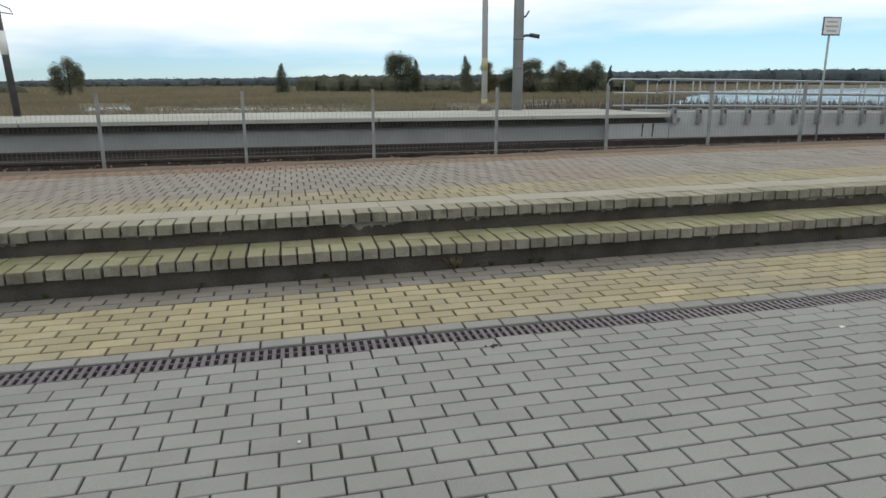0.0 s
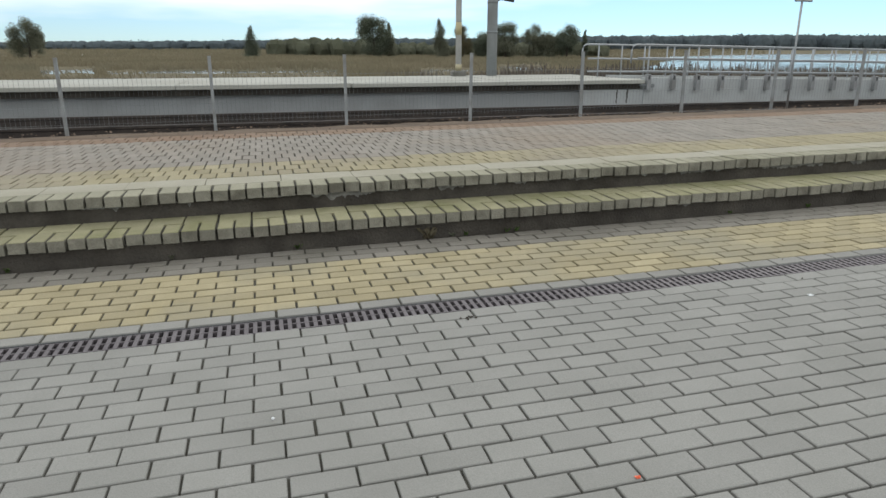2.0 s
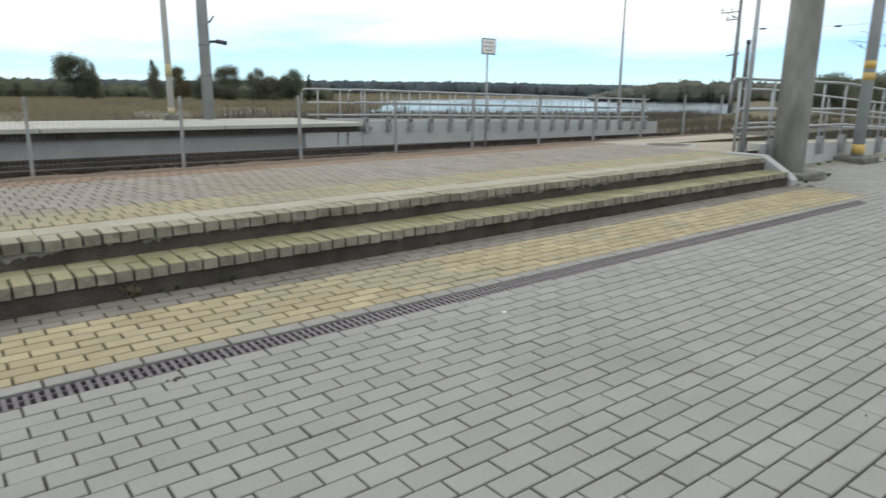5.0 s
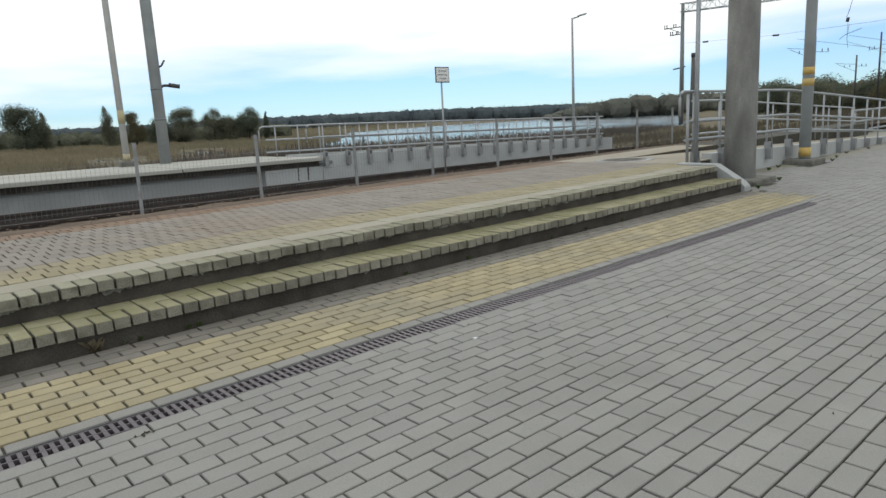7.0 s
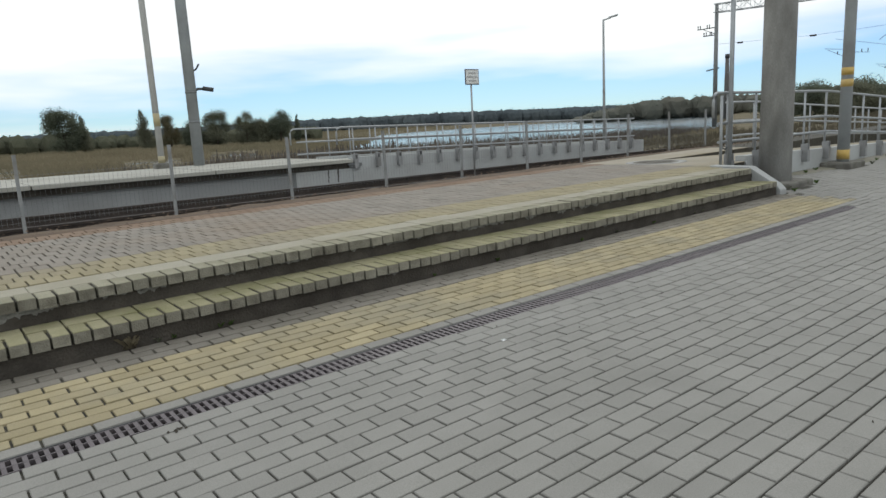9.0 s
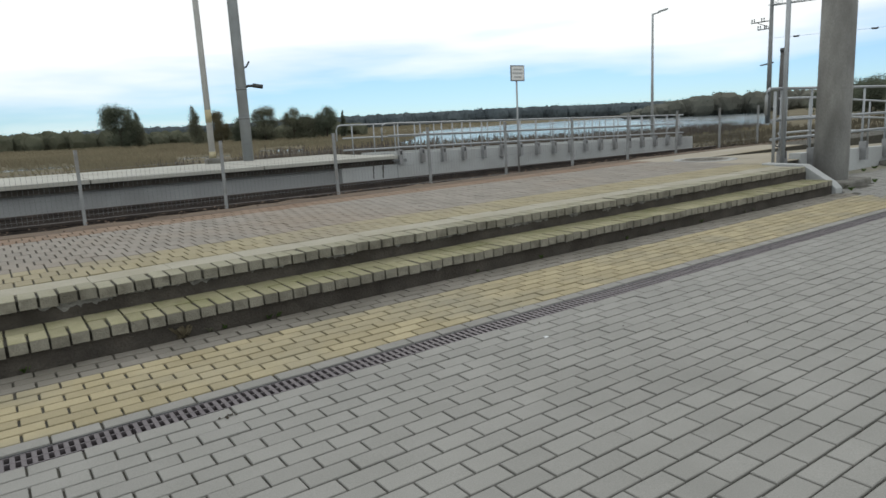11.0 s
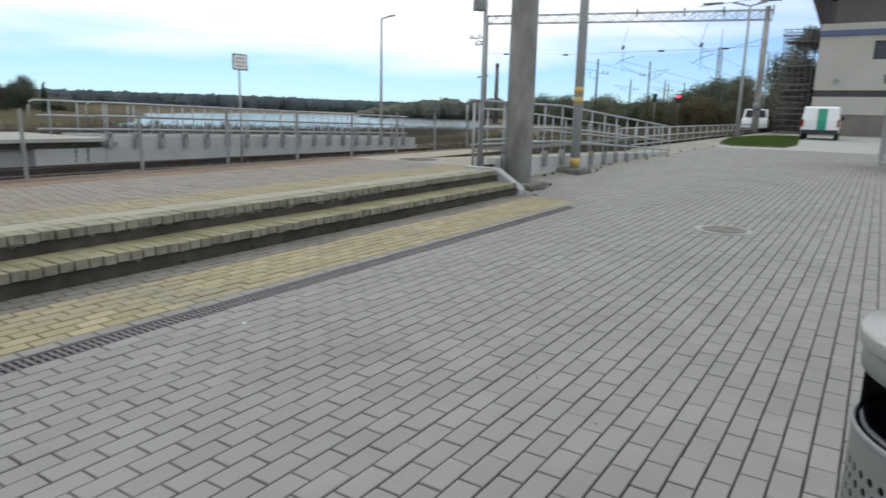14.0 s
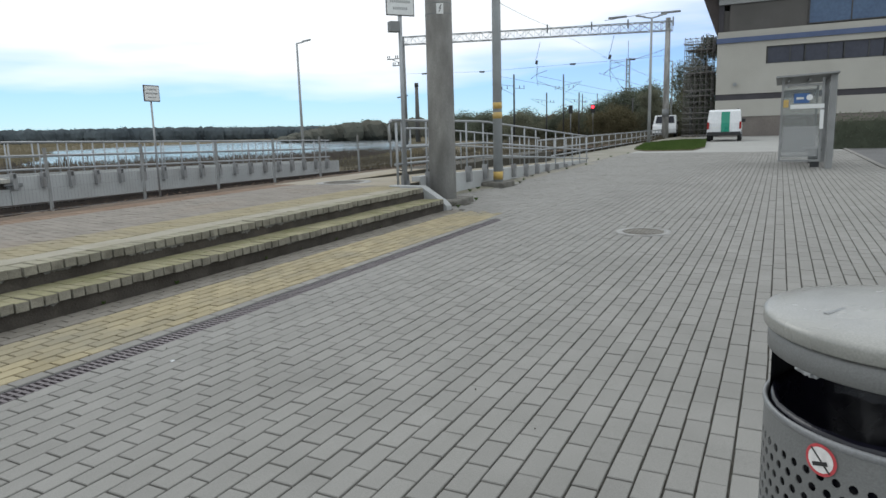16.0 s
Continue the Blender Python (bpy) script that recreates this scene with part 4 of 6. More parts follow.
tube(bm, [(0.0, -0.06, 2.22), (0.27, -0.08, 2.08), (0.31, -0.08, 1.98), (0.08, -0.07, 2.02)], 0.012, 6)
part("cable_loop", bm, M_WIRE, pL)


def street_lamp(loc, height, arms, r=0.06):
    t = thing("street_lamp", "tall grey street lamp with slim flat heads", "street lamp", loc, "street lamps")
    bm = bmesh.new()
    tube(bm, [(0, 0, -0.3), (0, 0, height)], r, 12, r * 0.55)
    part("pole", bm, M_POLE, t)
    for ax, ay in arms:
        bm = bmesh.new()
        tube(bm, [(0, 0, height - 0.03), (ax * 0.5, ay * 0.5, height + 0.05)], r * 0.4, 8)
        arm = part("arm", bm, M_POLE, t)
        bm = bmesh.new()
        d = Vector((ax, ay, 0)).normalized()
        s = Vector((-d.y, d.x, 0)) * 0.12
        p0, p1 = Vector((ax * 0.4, ay * 0.4, height + 0.03)), Vector((ax, ay, height + 0.12))
        vs = [bm.verts.new(p) for p in (p0 + s * 0.6, p0 - s * 0.6, p1 - s, p1 + s)] + [bm.verts.new(p + Vector((0, 0, 0.07))) for p in (p0 + s * 0.6, p0 - s * 0.6, p1 - s, p1 + s)]
        for f in ((3, 2, 1, 0), (4, 5, 6, 7), (0, 1, 5, 4), (1, 2, 6, 5), (2, 3, 7, 6), (3, 0, 4, 7)):
            bm.faces.new([vs[i] for i in f])
        part("lamp_head", bm, M_POLE, arm)
    return t


street_lamp((24.3, 18.7, -0.2), 5.6, ((0.5, -0.35),), 0.075)
street_lamp((39.45, 6.1, 0.3), 7.0, ((-0.1, 0.85), (0.1, -0.80)), 0.10)
for x, y, h in ((66, 8.6, 7), (86, 9.2, 7), (62, 6.4, 7.8)):
    street_lamp((x, y, 0.35), h, ((0.0, 0.8),), 0.10)

# ---- near ramp beside the column ----
nramp = thing("entry_ramp", "white-grey concrete ramp wall falling towards the forecourt", "ramp", (10.2, 5.02, 0.10))
bm = bmesh.new()
ramp_box(bm, 0, 11.3, 0, 0.18, -0.15, -0.1, 0.43, 0.20)
part("wall", bm, M_RAMPWALL, nramp)
bm = bmesh.new()
ramp_box(bm, 0, 11.3, 0.18, 1.64, -0.15, -0.1, 0.345, 0.13)
part("deck", bm, M_SANDPAVE, nramp)
railing("entry_railing", "galvanised three-tube railing on the entry ramp wall", (9.6, 5.02, 0.50), 15, 0.85, 0.050, 0.99, (0.55, 0.28), flat=4, r=0.021)
railing("entry_railing", "galvanised three-tube railing behind the entry ramp", (12.6, 6.55, 0.47), 11, 0.85, 0.045, 0.92, (0.56, 0.28), flat=1, r=0.021, bracket=False, start_bend=False)
railing("track_railing", "long low galvanised railing following the track", (22.5, 6.9, 0.2), 26, 1.7, -0.006, 0.75, (0.42, 0.15), bracket=False, start_bend=False, r=0.03, turn=1.5)
bm = bmesh.new()
tube(bm, [(9.36, 4.97, 0.70), (9.50, 4.99, 0.67), (9.65, 5.03, 0.72), (9.8, 5.03, 0.75)], 0.010, 6)
solid("loose_cable", bm, M_WIRE, "dark loose cable slung between railing posts", "cable")


# ---- catenary gantry, masts, wires ----
def lattice(bm, a, b, size, cells, r=0.03):
    a, b = Vector(a), Vector(b)
    d = (b - a).normalized()
    side = d.cross(Vector((0, 0, 1)))
    side = side.normalized() if side.length > 0.1 else Vector((1, 0, 0))
    up = side.cross(d)
    cor = [side * sx * size / 2 + up * sz * size / 2 for sx, sz in ((-1, -1), (1, -1), (1, 1), (-1, 1))]
    for c in cor:
        tube(bm, [a + c, b + c], r, 5)
    for k in range(cells):
        p, q = a + (b - a) * k / cells, a + (b - a) * (k + 1) / cells
        for i in range(4):
            c0, c1 = cor[i], cor[(i + 1) % 4]
            if k % 2:
                c0, c1 = c1, c0
            tube(bm, [p + c0, q + c1], r * 0.6, 4, cap=False)
            tube(bm, [p + cor[i], p + cor[(i + 1) % 4]], r * 0.6, 4, cap=False)


gantry = thing("catenary_gantry", "grey steel lattice gantry spanning the railway tracks", "gantry", (54, 7.05, 0.4))
bm = bmesh.new()
lattice(bm, (0, 0.0, 8.4), (0, 23.3, 9.25), 0.66, 30, 0.032)
part("truss", bm, M_GALV, gantry)
bm = bmesh.new()
tube(bm, [(0, 0.3, -0.4), (0, 0.3, 9.0)], 0.26, 14, 0.18)
leg = part("leg", bm, M_MASTCON, gantry)
bm = bmesh.new()
tube(bm, [(0, 0.3, 1.7), (0, 0.3, 2.3)], 0.265, 14)
part("sheet_band", bm, M_GALVDARK, leg)
bm = bmesh.new()
tube(bm, [(0, 23.2, -0.4), (0, 23.2, 9.6)], 0.20, 12, 0.14)
leg = part("leg", bm, M_GALVDARK, gantry, "weathered steel leg")
for z, ln in ((7.75, 1.7), (7.15, 1.15)):
    bm = bmesh.new()
    tube(bm, [(0, 23.1, z), (0, 23.2 + ln, z)], 0.045, 6)
    arm = part("cross_arm", bm, M_DARKMETAL, leg)
    for dy in (ln - 0.05, ln - 0.25, ln * 0.48, ln * 0.36):
        bm = bmesh.new()
        tube(bm, [(0, 23.2 + dy, z), (0, 23.2 + dy, z + 0.16), (0, 23.2 + dy, z + 0.30)], 0.035, 6, 0.055)
        part("pin_insulator", bm, M_DARKMETAL, leg)
bm = bmesh.new()
tube(bm, [(0, 23.25, 7.2), (0, 24.4, 7.72)], 0.03, 6)
part("stay", bm, M_DARKMETAL, leg)
bm = bmesh.new()
tube(bm, [(0, 22.9, 4.45), (0, 24.0, 4.30)], 0.06, 6)
part("bracket_arm", bm, M_DARKMETAL, leg)
for y in (4.6, 10.6):
    bm = bmesh.new()
    tube(bm, [(0, y - 0.3, 8.1), (0, y, 6.9), (0, y + 0.1, 6.7)], 0.018, 5)
    tube(bm, [(0, y - 0.1, 6.2), (0, y, 5.2), (0, y - 0.1, 4.6)], 0.014, 5)
    tube(bm, [(0, y - 0.9, 5.8), (0, y + 0.1, 5.5), (0, y + 0.5, 5.2)], 0.018, 5)
    tube(bm, [(0, y, 6.7), (0, y, 5.4)], 0.010, 5)
    h = part("hanger", bm, M_DARKMETAL, gantry)
    bm = bmesh.new()
    tube(bm, [(0, y - 0.02, 6.65), (0, y + 0.04, 6.35)], 0.11, 8)
    part("insulator", bm, M_DARKMETAL, h)
for y in (-0.1, 3.2, 6.0, 9.6, 14.0, 18.5):
    bm = bmesh.new()
    box(bm, -0.35, -0.27, y - 0.05, y + 0.05, 8.35 + y * 0.0365, 9.0 + y * 0.0365)
    part("clamp", bm, M_GALVDARK, gantry)
bm = bmesh.new()
tube(bm, [(-0.3, -0.4, 9.35), (-0.3, 1.5, 9.45), (-0.3, 5.0, 9.2)], 0.02, 5)
lb = part("lamp_bar", bm, M_DARKMETAL, gantry)
for y in (0.1, 4.0):
    bm = bmesh.new()
    box(bm, -0.4, -0.2, y - 0.7, y + 0.7, 9.28, 9.42)
    soften(bm, 0.03)
    part("floodlight", bm, M_GALVDARK, lb)


# cross-span wire with its insulators
bm = bmesh.new()
tube(bm, [(0, 0.3, 6.29), (0, 2.87, 6.19), (0, 7.57, 6.16), (0, 15.51, 6.07), (0, 23.2, 6.37)], 0.009, 4)
span = part("span_wire", bm, M_WIRE, gantry)
for y, z in ((21.13, 6.27), (15.51, 6.07), (7.57, 6.16), (2.87, 6.19)):
    bm = bmesh.new()
    tube(bm, [(0, y - 0.22, z), (0, y - 0.1, z - 0.02), (0, y + 0.22, z)], 0.075, 6)
    part("insulator", bm, M_DARKMETAL, span)


def catenary_mast(x, y, h, arm=2.2, z=0.3, r=0.12):
    t = thing("line_mast", "dark catenary line mast with bracket arms", "mast", (x, y, z), "line masts")
    bm = bmesh.new()
    tube(bm, [(0, 0, -0.5), (0, 0, h)], r, 10, r * 0.7)
    part("shaft", bm, M_DARKMETAL, t)
    bm = bmesh.new()
    tube(bm, [(0, 0, h * 0.83), (0, arm, h * 0.88)], 0.02, 5)
    tube(bm, [(0, 0, h * 0.70), (0, arm * 0.9, h * 0.86)], 0.02, 5)
    tube(bm, [(0, -arm * 0.5, h * 0.78), (0, 0, h * 0.80)], 0.02, 5)
    part("bracket_arm", bm, M_DARKMETAL, t)
    for yy in (arm * 0.3, arm * 0.55, -arm * 0.45, -arm * 0.25):
        bm = bmesh.new()
        tube(bm, [(0, yy, h * 0.79), (0, yy, h * 0.83)], 0.04, 6)
        part("insulator", bm, M_DARKMETAL, t)


for x, y, h, a in ((65.6, 24.0, 6.8, 2.4), (86.3, 24.9, 8.2, -2.4), (87.6, 27.6, 6.1, 2.2), (96.5, 25.6, 6.4, 2.2), (117, 26.5, 5.9, 2.2), (108, 20.2, 5.8, 2.0), (130, 34, 8, 2), (150, 36, 9, -2), (125, 17, 6.2, 2.0)):
    catenary_mast(x, y, h, a)

chim = thing("brick_chimney", "tall dark factory chimney beyond the tracks", "chimney", (149, 81, -1))
bm = bmesh.new()
tube(bm, [(0, 0, 0), (0, 0, 14.6)], 0.66, 14, 0.40)
part("shaft", bm, M_PANEL, chim)
bm = bmesh.new()
tube(bm, [(0, 0, 14.2), (0, 0, 15.1)], 0.50, 14, 0.48)
part("cap", bm, M_DARKMETAL, chim)
tower = thing("radio_mast", "slender lattice radio mast behind the trees", "mast", (176, 34.6, 0))
bm = bmesh.new()
lattice(bm, (0, 0, 0), (0, 0, 19), 0.8, 20, 0.07)
tube(bm, [(0, 0, 18.5), (0, 0, 23.3)], 0.07, 5)
part("lattice", bm, M_GALVDARK, tower)

for y0, y1, z0, z1, x0, x1 in ((10.88, 16.57, 7.17, 9.65, 24, 54), (16.57, 27.61, 9.65, 13.94, 54, 130), (12.50, 12.00, 5.70, 5.90, 54, 140), (17.50, 17.00, 5.80, 6.00, 54, 140), (21.00, 21.00, 6.00, 6.00, 54, 140), (12.30, 12.20, 7.00, 6.60, 54, 140), (17.60, 26.00, 5.40, 5.60, 54, 117), (11.65, 20.00, 5.90, 5.40, 54, 108), (7.40, 11.60, 7.20, 6.40, 54, 54.1)):
    bm = bmesh.new()
    pts = []
    for k in range(15):
        s = k / 14
        pts.append((x0 + (x1 - x0) * s, y0 + (y1 - y0) * s, z0 + (z1 - z0) * s - 0.15 * math.sin(math.pi * s)))
    tube(bm, pts, 0.013, 4, cap=False)
    solid("overhead_wire", bm, M_WIRE, "thin overhead line wire above the tracks", "wire", group="overhead wires")

for x, y, h, lit in ((101.9, 24.9, 4.8, True), (101, 28.1, 4.8, False)):
    t = thing("railway_signal", "railway signal post with a red light lit" if lit else "railway signal post with dark lamps", "signal", (x, y, 0.3))
    bm = bmesh.new()
    tube(bm, [(0, 0, -0.5), (0, 0, h)], 0.08, 8)
    part("post", bm, M_GALVDARK, t)
    bm = bmesh.new()
    box(bm, -0.12, 0.05, -0.32, 0.32, h - 1.2, h)
    soften(bm, 0.05)
    head = part("signal_head", bm, M_PLASTIC, t)
    for k in range(2):
        bm = bmesh.new()
        tube(bm, [(-0.12, 0, h - 0.35 - 0.5 * k), (-0.17, 0, h - 0.35 - 0.5 * k)], 0.20, 12)
        part("lens", bm, M_REDLIGHT if lit and k == 0 else M_PLASTIC, head, "red signal light" if lit and k == 0 else "")

# ---- station building ----
BX = 54.0
bld = thing("station_building", "beige two-storey building with dark window bands and wide eaves", "building", (BX, 3.85, 0.3))
Y2 = -34.0


def slab(name, y0, y1, z0, z1, material, depth=0.0, thick=0.3, label="", parent=None):
    bm = bmesh.new()
    box(bm, depth, depth + thick, y1, y0, z0 - 0.3, z1 - 0.3)
    return part(name, bm, material, parent or bld, label)


bm = bmesh.new()
box(bm, 0.35, 14, Y2, 0, -0.6, 9.2)
part("core", bm, M_PANEL, bld)
slab("wall", 0, Y2, 1.95, 3.15, M_PLASTER)
slab("plinth", -0.3, Y2, -0.2, 1.95, M_PLINTH, 0.05)
slab("dark_band", 0, Y2, 3.15, 3.58, M_DARKBAND, 0.06)
slab("wall", 0, Y2, 3.58, 5.6, M_PLASTER)
slab("wall", 0, -3.25, 5.6, 6.8, M_PLASTER)
slab("wall", 0, Y2, 6.8, 7.2, M_PLASTER)
slab("blue_band", 0.06, Y2, 7.2, 7.55, M_BLUE, -0.12, 0.4, "blue sheet metal string course")
slab("wall", 0, Y2, 7.55, 8.0, M_PLASTER)
slab("cladding", -0.75, Y2, 8.0, 9.9, M_PANEL, 0.1, 0.3, "grey-brown cladding between the upper windows")
slab("wall", 0, -0.35, 8.0, 9.9, M_DARKBAND, 0.2, 0.3)
slab("parapet", 0, Y2, 9.9, 10.9, M_WALL, -0.05, 0.4)
bm = bmesh.new()
v = [bm.verts.new(p) for p in ((-1.0, 1.25, 10.6), (14, 1.25, 10.6), (14, Y2, 10.6), (-0.4, Y2, 10.6), (-1.0, 1.25, 10.8), (14, 1.25, 10.8), (14, Y2, 10.8), (-0.4, Y2, 10.8))]
for f in ((3, 2, 1, 0), (4, 5, 6, 7), (0, 1, 5, 4), (1, 2, 6, 5), (2, 3, 7, 6), (3, 0, 4, 7)):
    bm.faces.new([v[i] for i in f])
roof = part("roof", bm, M_EAVES, bld, "dark projecting roof slab")
bm = bmesh.new()
a = [bm.verts.new(p) for p in ((-0.9, 1.2, 10.6), (0.25, 0.0, 7.3), (0.25, -0.05, 10.6))]
b = [bm.verts.new(p) for p in ((14, 1.2, 10.6), (14, 0.0, 7.3), (14, -0.05, 10.6))]
bm.faces.new(a)
bm.faces.new(b[::-1])
for q in range(3):
    bm.faces.new((a[q], b[q], b[(q + 1) % 3], a[(q + 1) % 3]))
part("soffit", bm, M_EAVES, roof, "sloping brown soffit")
for k, (y0, w) in enumerate([(-3.3 - 2.35 * j, 2.3) for j in range(12)]):
    win = slab("window", y0, y0 - w, 5.6, 6.8, M_WINGLASS, 0.14, 0.06, "dark strip window")
    bm = bmesh.new()
    for ya, yb, za, zb in ((y0, y0 - 0.07, 5.3, 6.5), (y0 - w * 0.62, y0 - w * 0.62 - 0.07, 5.3, 6.5), (y0, y0 - w, 5.3, 5.37), (y0, y0 - w, 6.43, 6.5)):
        box(bm, 0.09, 0.16, yb, ya, za, zb)
    part("window_frame", bm, M_DARKMETAL, win)
for y0, y1 in ((-5.75, -10.8), (-12.4, -17.5), (-19.5, -25.5)):
    win = slab("window", y0, y1, 8.12, 9.72, M_SKYTINTGLASS, 0.04, 0.08, "large window with the sky's reflection painted in blue")
    bm = bmesh.new()
    for ya, yb, za, zb in ((y0, y0 - 0.08, 7.82, 9.42), (y1 + 0.08, y1, 7.82, 9.42), (y0, y1, 7.78, 7.85), (y0, y1, 9.4, 9.47), ((y0 + y1) / 2, (y0 + y1) / 2 - 0.07, 7.82, 9.42)):
        box(bm, 0.0, 0.09, yb, ya, za, zb)
    part("window_frame", bm, M_DARKMETAL, win)
bm = bmesh.new()
tube(bm, [(-0.02, -1.3, 4.0), (-0.25, -1.3, 3.95)], 0.10, 10, 0.14)
part("wall_lamp", bm, M_GALV, bld, "small round wall lamp")

scaf = thing("scaffold_tower", "tall brown steel scaffold lattice beside the building", "scaffold", (54.5, 4.1, 0.3))
M_SCAFFOLD = mat("grey_brown_scaffold_steel", (0.13, 0.125, 0.12), (0.18, 0.175, 0.165), 3, 40, 0.7, metal=0.2, bump=0.1)
for x in (0, 1.0, 2.0):
    for y in (0.1, 0.5, 0.9, 1.3, 1.7, 2.05):
        bm = bmesh.new()
        tube(bm, [(x, y, -0.3), (x, y, 7.6)], 0.026, 5)
        part("standard", bm, M_SCAFFOLD, scaf)
for k in range(18):
    z = 0.35 + 0.42 * k
    for x in (0, 2.0):
        bm = bmesh.new()
        tube(bm, [(x, 0.05, z), (x, 2.1, z)], 0.022 if k % 4 else 0.045, 4)
        part("ledger", bm, M_SCAFFOLD, scaf)
for k in range(1, 5):
    bm = bmesh.new()
    box(bm, 0.05, 1.95, 0.1, 2.0, 1.68 * k - 0.04, 1.68 * k)
    part("deck", bm, M_SCAFFOLD, scaf)


# ---- vans ----
def van(loc, turn, stripe):
    t = thing("delivery_van", "white delivery van with a green rear stripe" if stripe else "plain white delivery van parked by the tracks", "van", loc, "parked vans", turn)
    # nose towards +x; rear at x = 0
    side = [(0.0, 0.42), (0.0, 1.05), (0.10, 1.72), (0.25, 1.82), (2.55, 1.84), (2.95, 1.78), (3.55, 1.18), (4.25, 0.98), (4.40, 0.72), (4.40, 0.40)]
    bm = bmesh.new()
    rings = []
    for y, s in ((-0.92, 0.0), (-0.90, 1.0), (0.90, 1.0), (0.92, 0.0)):
        rings.append([bm.verts.new((x, y * (1 - 0.13 * max(0, z - 1.0)), z)) for x, z in side])
    for r0, r1 in zip(rings, rings[1:]):
        for k in range(len(side)):
            bm.faces.new((r0[k], r0[(k + 1) % 10], r1[(k + 1) % 10], r1[k]))
    bm.faces.new(rings[0][::-1])
    bm.faces.new(rings[-1])
    bmesh.ops.remove_doubles(bm, verts=bm.verts, dist=0.001)
    bmesh.ops.bevel(bm, geom=list(bm.edges), offset=0.045, segments=2, affect="EDGES", clamp_overlap=True)
    body = part("body", bm, M_VANW, t)
    for ya, yb, mm, lab in ((-0.30, 0.16, M_VANG if stripe else M_VANW, "green stripe" if stripe else ""),):
        bm = bmesh.new()
        v = [bm.verts.new(p) for p in ((-0.012, ya, 0.55), (-0.012, yb, 0.55), (-0.012, yb, 1.06), (-0.012, ya, 1.06), (0.088, ya, 1.70), (0.088, yb, 1.70))]
        bm.faces.new((v[0], v[1], v[2], v[3]))
        bm.faces.new((v[3], v[2], v[5], v[4]))
        part("rear_panel", bm, mm, body, lab)
    bm = bmesh.new()
    box(bm, -0.09, 0.15, -0.90, 0.90, 0.34, 0.56)
    soften(bm, 0.04)
    part("bumper", bm, M_PLASTIC, t)
    for s in (-1, 1):
        bm = bmesh.new()
        box(bm, -0.03, 0.06, s * 0.86 - 0.06, s * 0.86 + 0.05, 0.72, 1.12)
        part("tail_light", bm, M_TAIL, body, "red tail light")
        bm = bmesh.new()
        box(bm, 2.9, 3.0, s * 1.0 - 0.1, s * 1.0 + 0.1, 1.10, 1.32)
        soften(bm, 0.03)
        part("mirror", bm, M_PLASTIC, body)
        bm = bmesh.new()
        yy = s * 0.905
        v = [bm.verts.new(p) for p in ((2.35, yy, 1.12), (3.40, yy, 1.12), (2.98, yy * 0.93, 1.66), (2.35, yy * 0.92, 1.66))]
        bm.faces.new(v)
        bmesh.ops.solidify(bm, geom=bm.faces[:], thickness=0.02)
        part("side_window", bm, M_WINGLASS, body)
        for x in (0.75, 3.55):
            bm = bmesh.new()
            tube(bm, [(x, s * 0.72, 0.32), (x, s * 0.93, 0.32)], 0.32, 20)
            wheel = part("wheel", bm, M_TYRE, t)
            bm = bmesh.new()
            tube(bm, [(x, s * 0.90, 0.32), (x, s * 0.94, 0.32)], 0.19, 14)
            part("rim", bm, M_GALV, wheel)
    bm = bmesh.new()
    v = [bm.verts.new(p) for p in ((3.60, -0.74, 1.20), (3.60, 0.74, 1.20), (3.02, 0.66, 1.76), (3.02, -0.66, 1.76))]
    bm.faces.new(v)
    bmesh.ops.solidify(bm, geom=bm.faces[:], thickness=0.02)
    part("windscreen", bm, M_WINGLASS, body)
    bm = bmesh.new()
    box(bm, -0.02, 0.02, 0.22, 0.66, 0.74, 0.86)
    part("number_plate", bm, M_SIGNW, body, "plain rear number plate")
    bm = bmesh.new()
    for s in (-1, 1):
        tube(bm, [(0.35, s * 0.70, 1.87), (2.4, s * 0.70, 1.89)], 0.025, 5)
    part("roof_rail", bm, M_PLASTIC, body)
    return t


van((42.2, 2.36, 0.40), 2, True)
van((61.3, 8.3, 0.48), 186, False)

# ---- shelter ----
sh = thing("waiting_shelter", "small grey steel and glass waiting shelter", "shelter", (18.45, -1.76, 0.18))
for x in (0.0, 2.9):
    bm = bmesh.new()
    box(bm, x - 0.05, x + 0.05, 0.06, 0.21, -0.1, 2.225)
    soften(bm, 0.015)
    part("rear_post", bm, M_SHELTERFRAME, sh)
    bm = bmesh.new()
    for y in (0.34, 1.20):
        box(bm, x - 0.025, x + 0.025, y - 0.025, y + 0.025, 0.18, 2.16)
    for z in (0.2, 2.0):
        box(bm, x - 0.02, x + 0.02, 0.34, 1.2, z - 0.025, z + 0.025)
    frame_ob = part("side_frame", bm, M_SHELTERFRAME, sh)
    bm = bmesh.new()
    box(bm, x - 0.006, x + 0.006, 0.36, 1.18, 0.24, 1.97)
    pane = part("pane", bm, M_SHELTGLASS, frame_ob, "dusty glass side pane")
    bm = bmesh.new()
    box(bm, x - 0.012, x - 0.008, 0.38, 1.16, 0.30, 1.02)
    part("frosted_band", bm, M_SHELTERFRAME if x > 1 else clear_glass("frosted_film", (0.42, 0.43, 0.43), 0.5, 0.4), frame_ob, "frosted lower glass")
bm = bmesh.new()
box(bm, 0.05, 2.85, 0.04, 0.055, 0.25, 2.0)
part("rear_pane", bm, M_SHELTGLASS, sh)
bm = bmesh.new()
v = [bm.verts.new(p) for p in ((-0.22, 0.03, 2.22), (3.12, 0.03, 2.22), (3.12, 1.36, 2.17), (-0.22, 1.36, 2.17), (-0.22, 0.03, 2.27), (3.12, 0.03, 2.27), (3.12, 1.36, 2.22), (-0.22, 1.36, 2.22))]
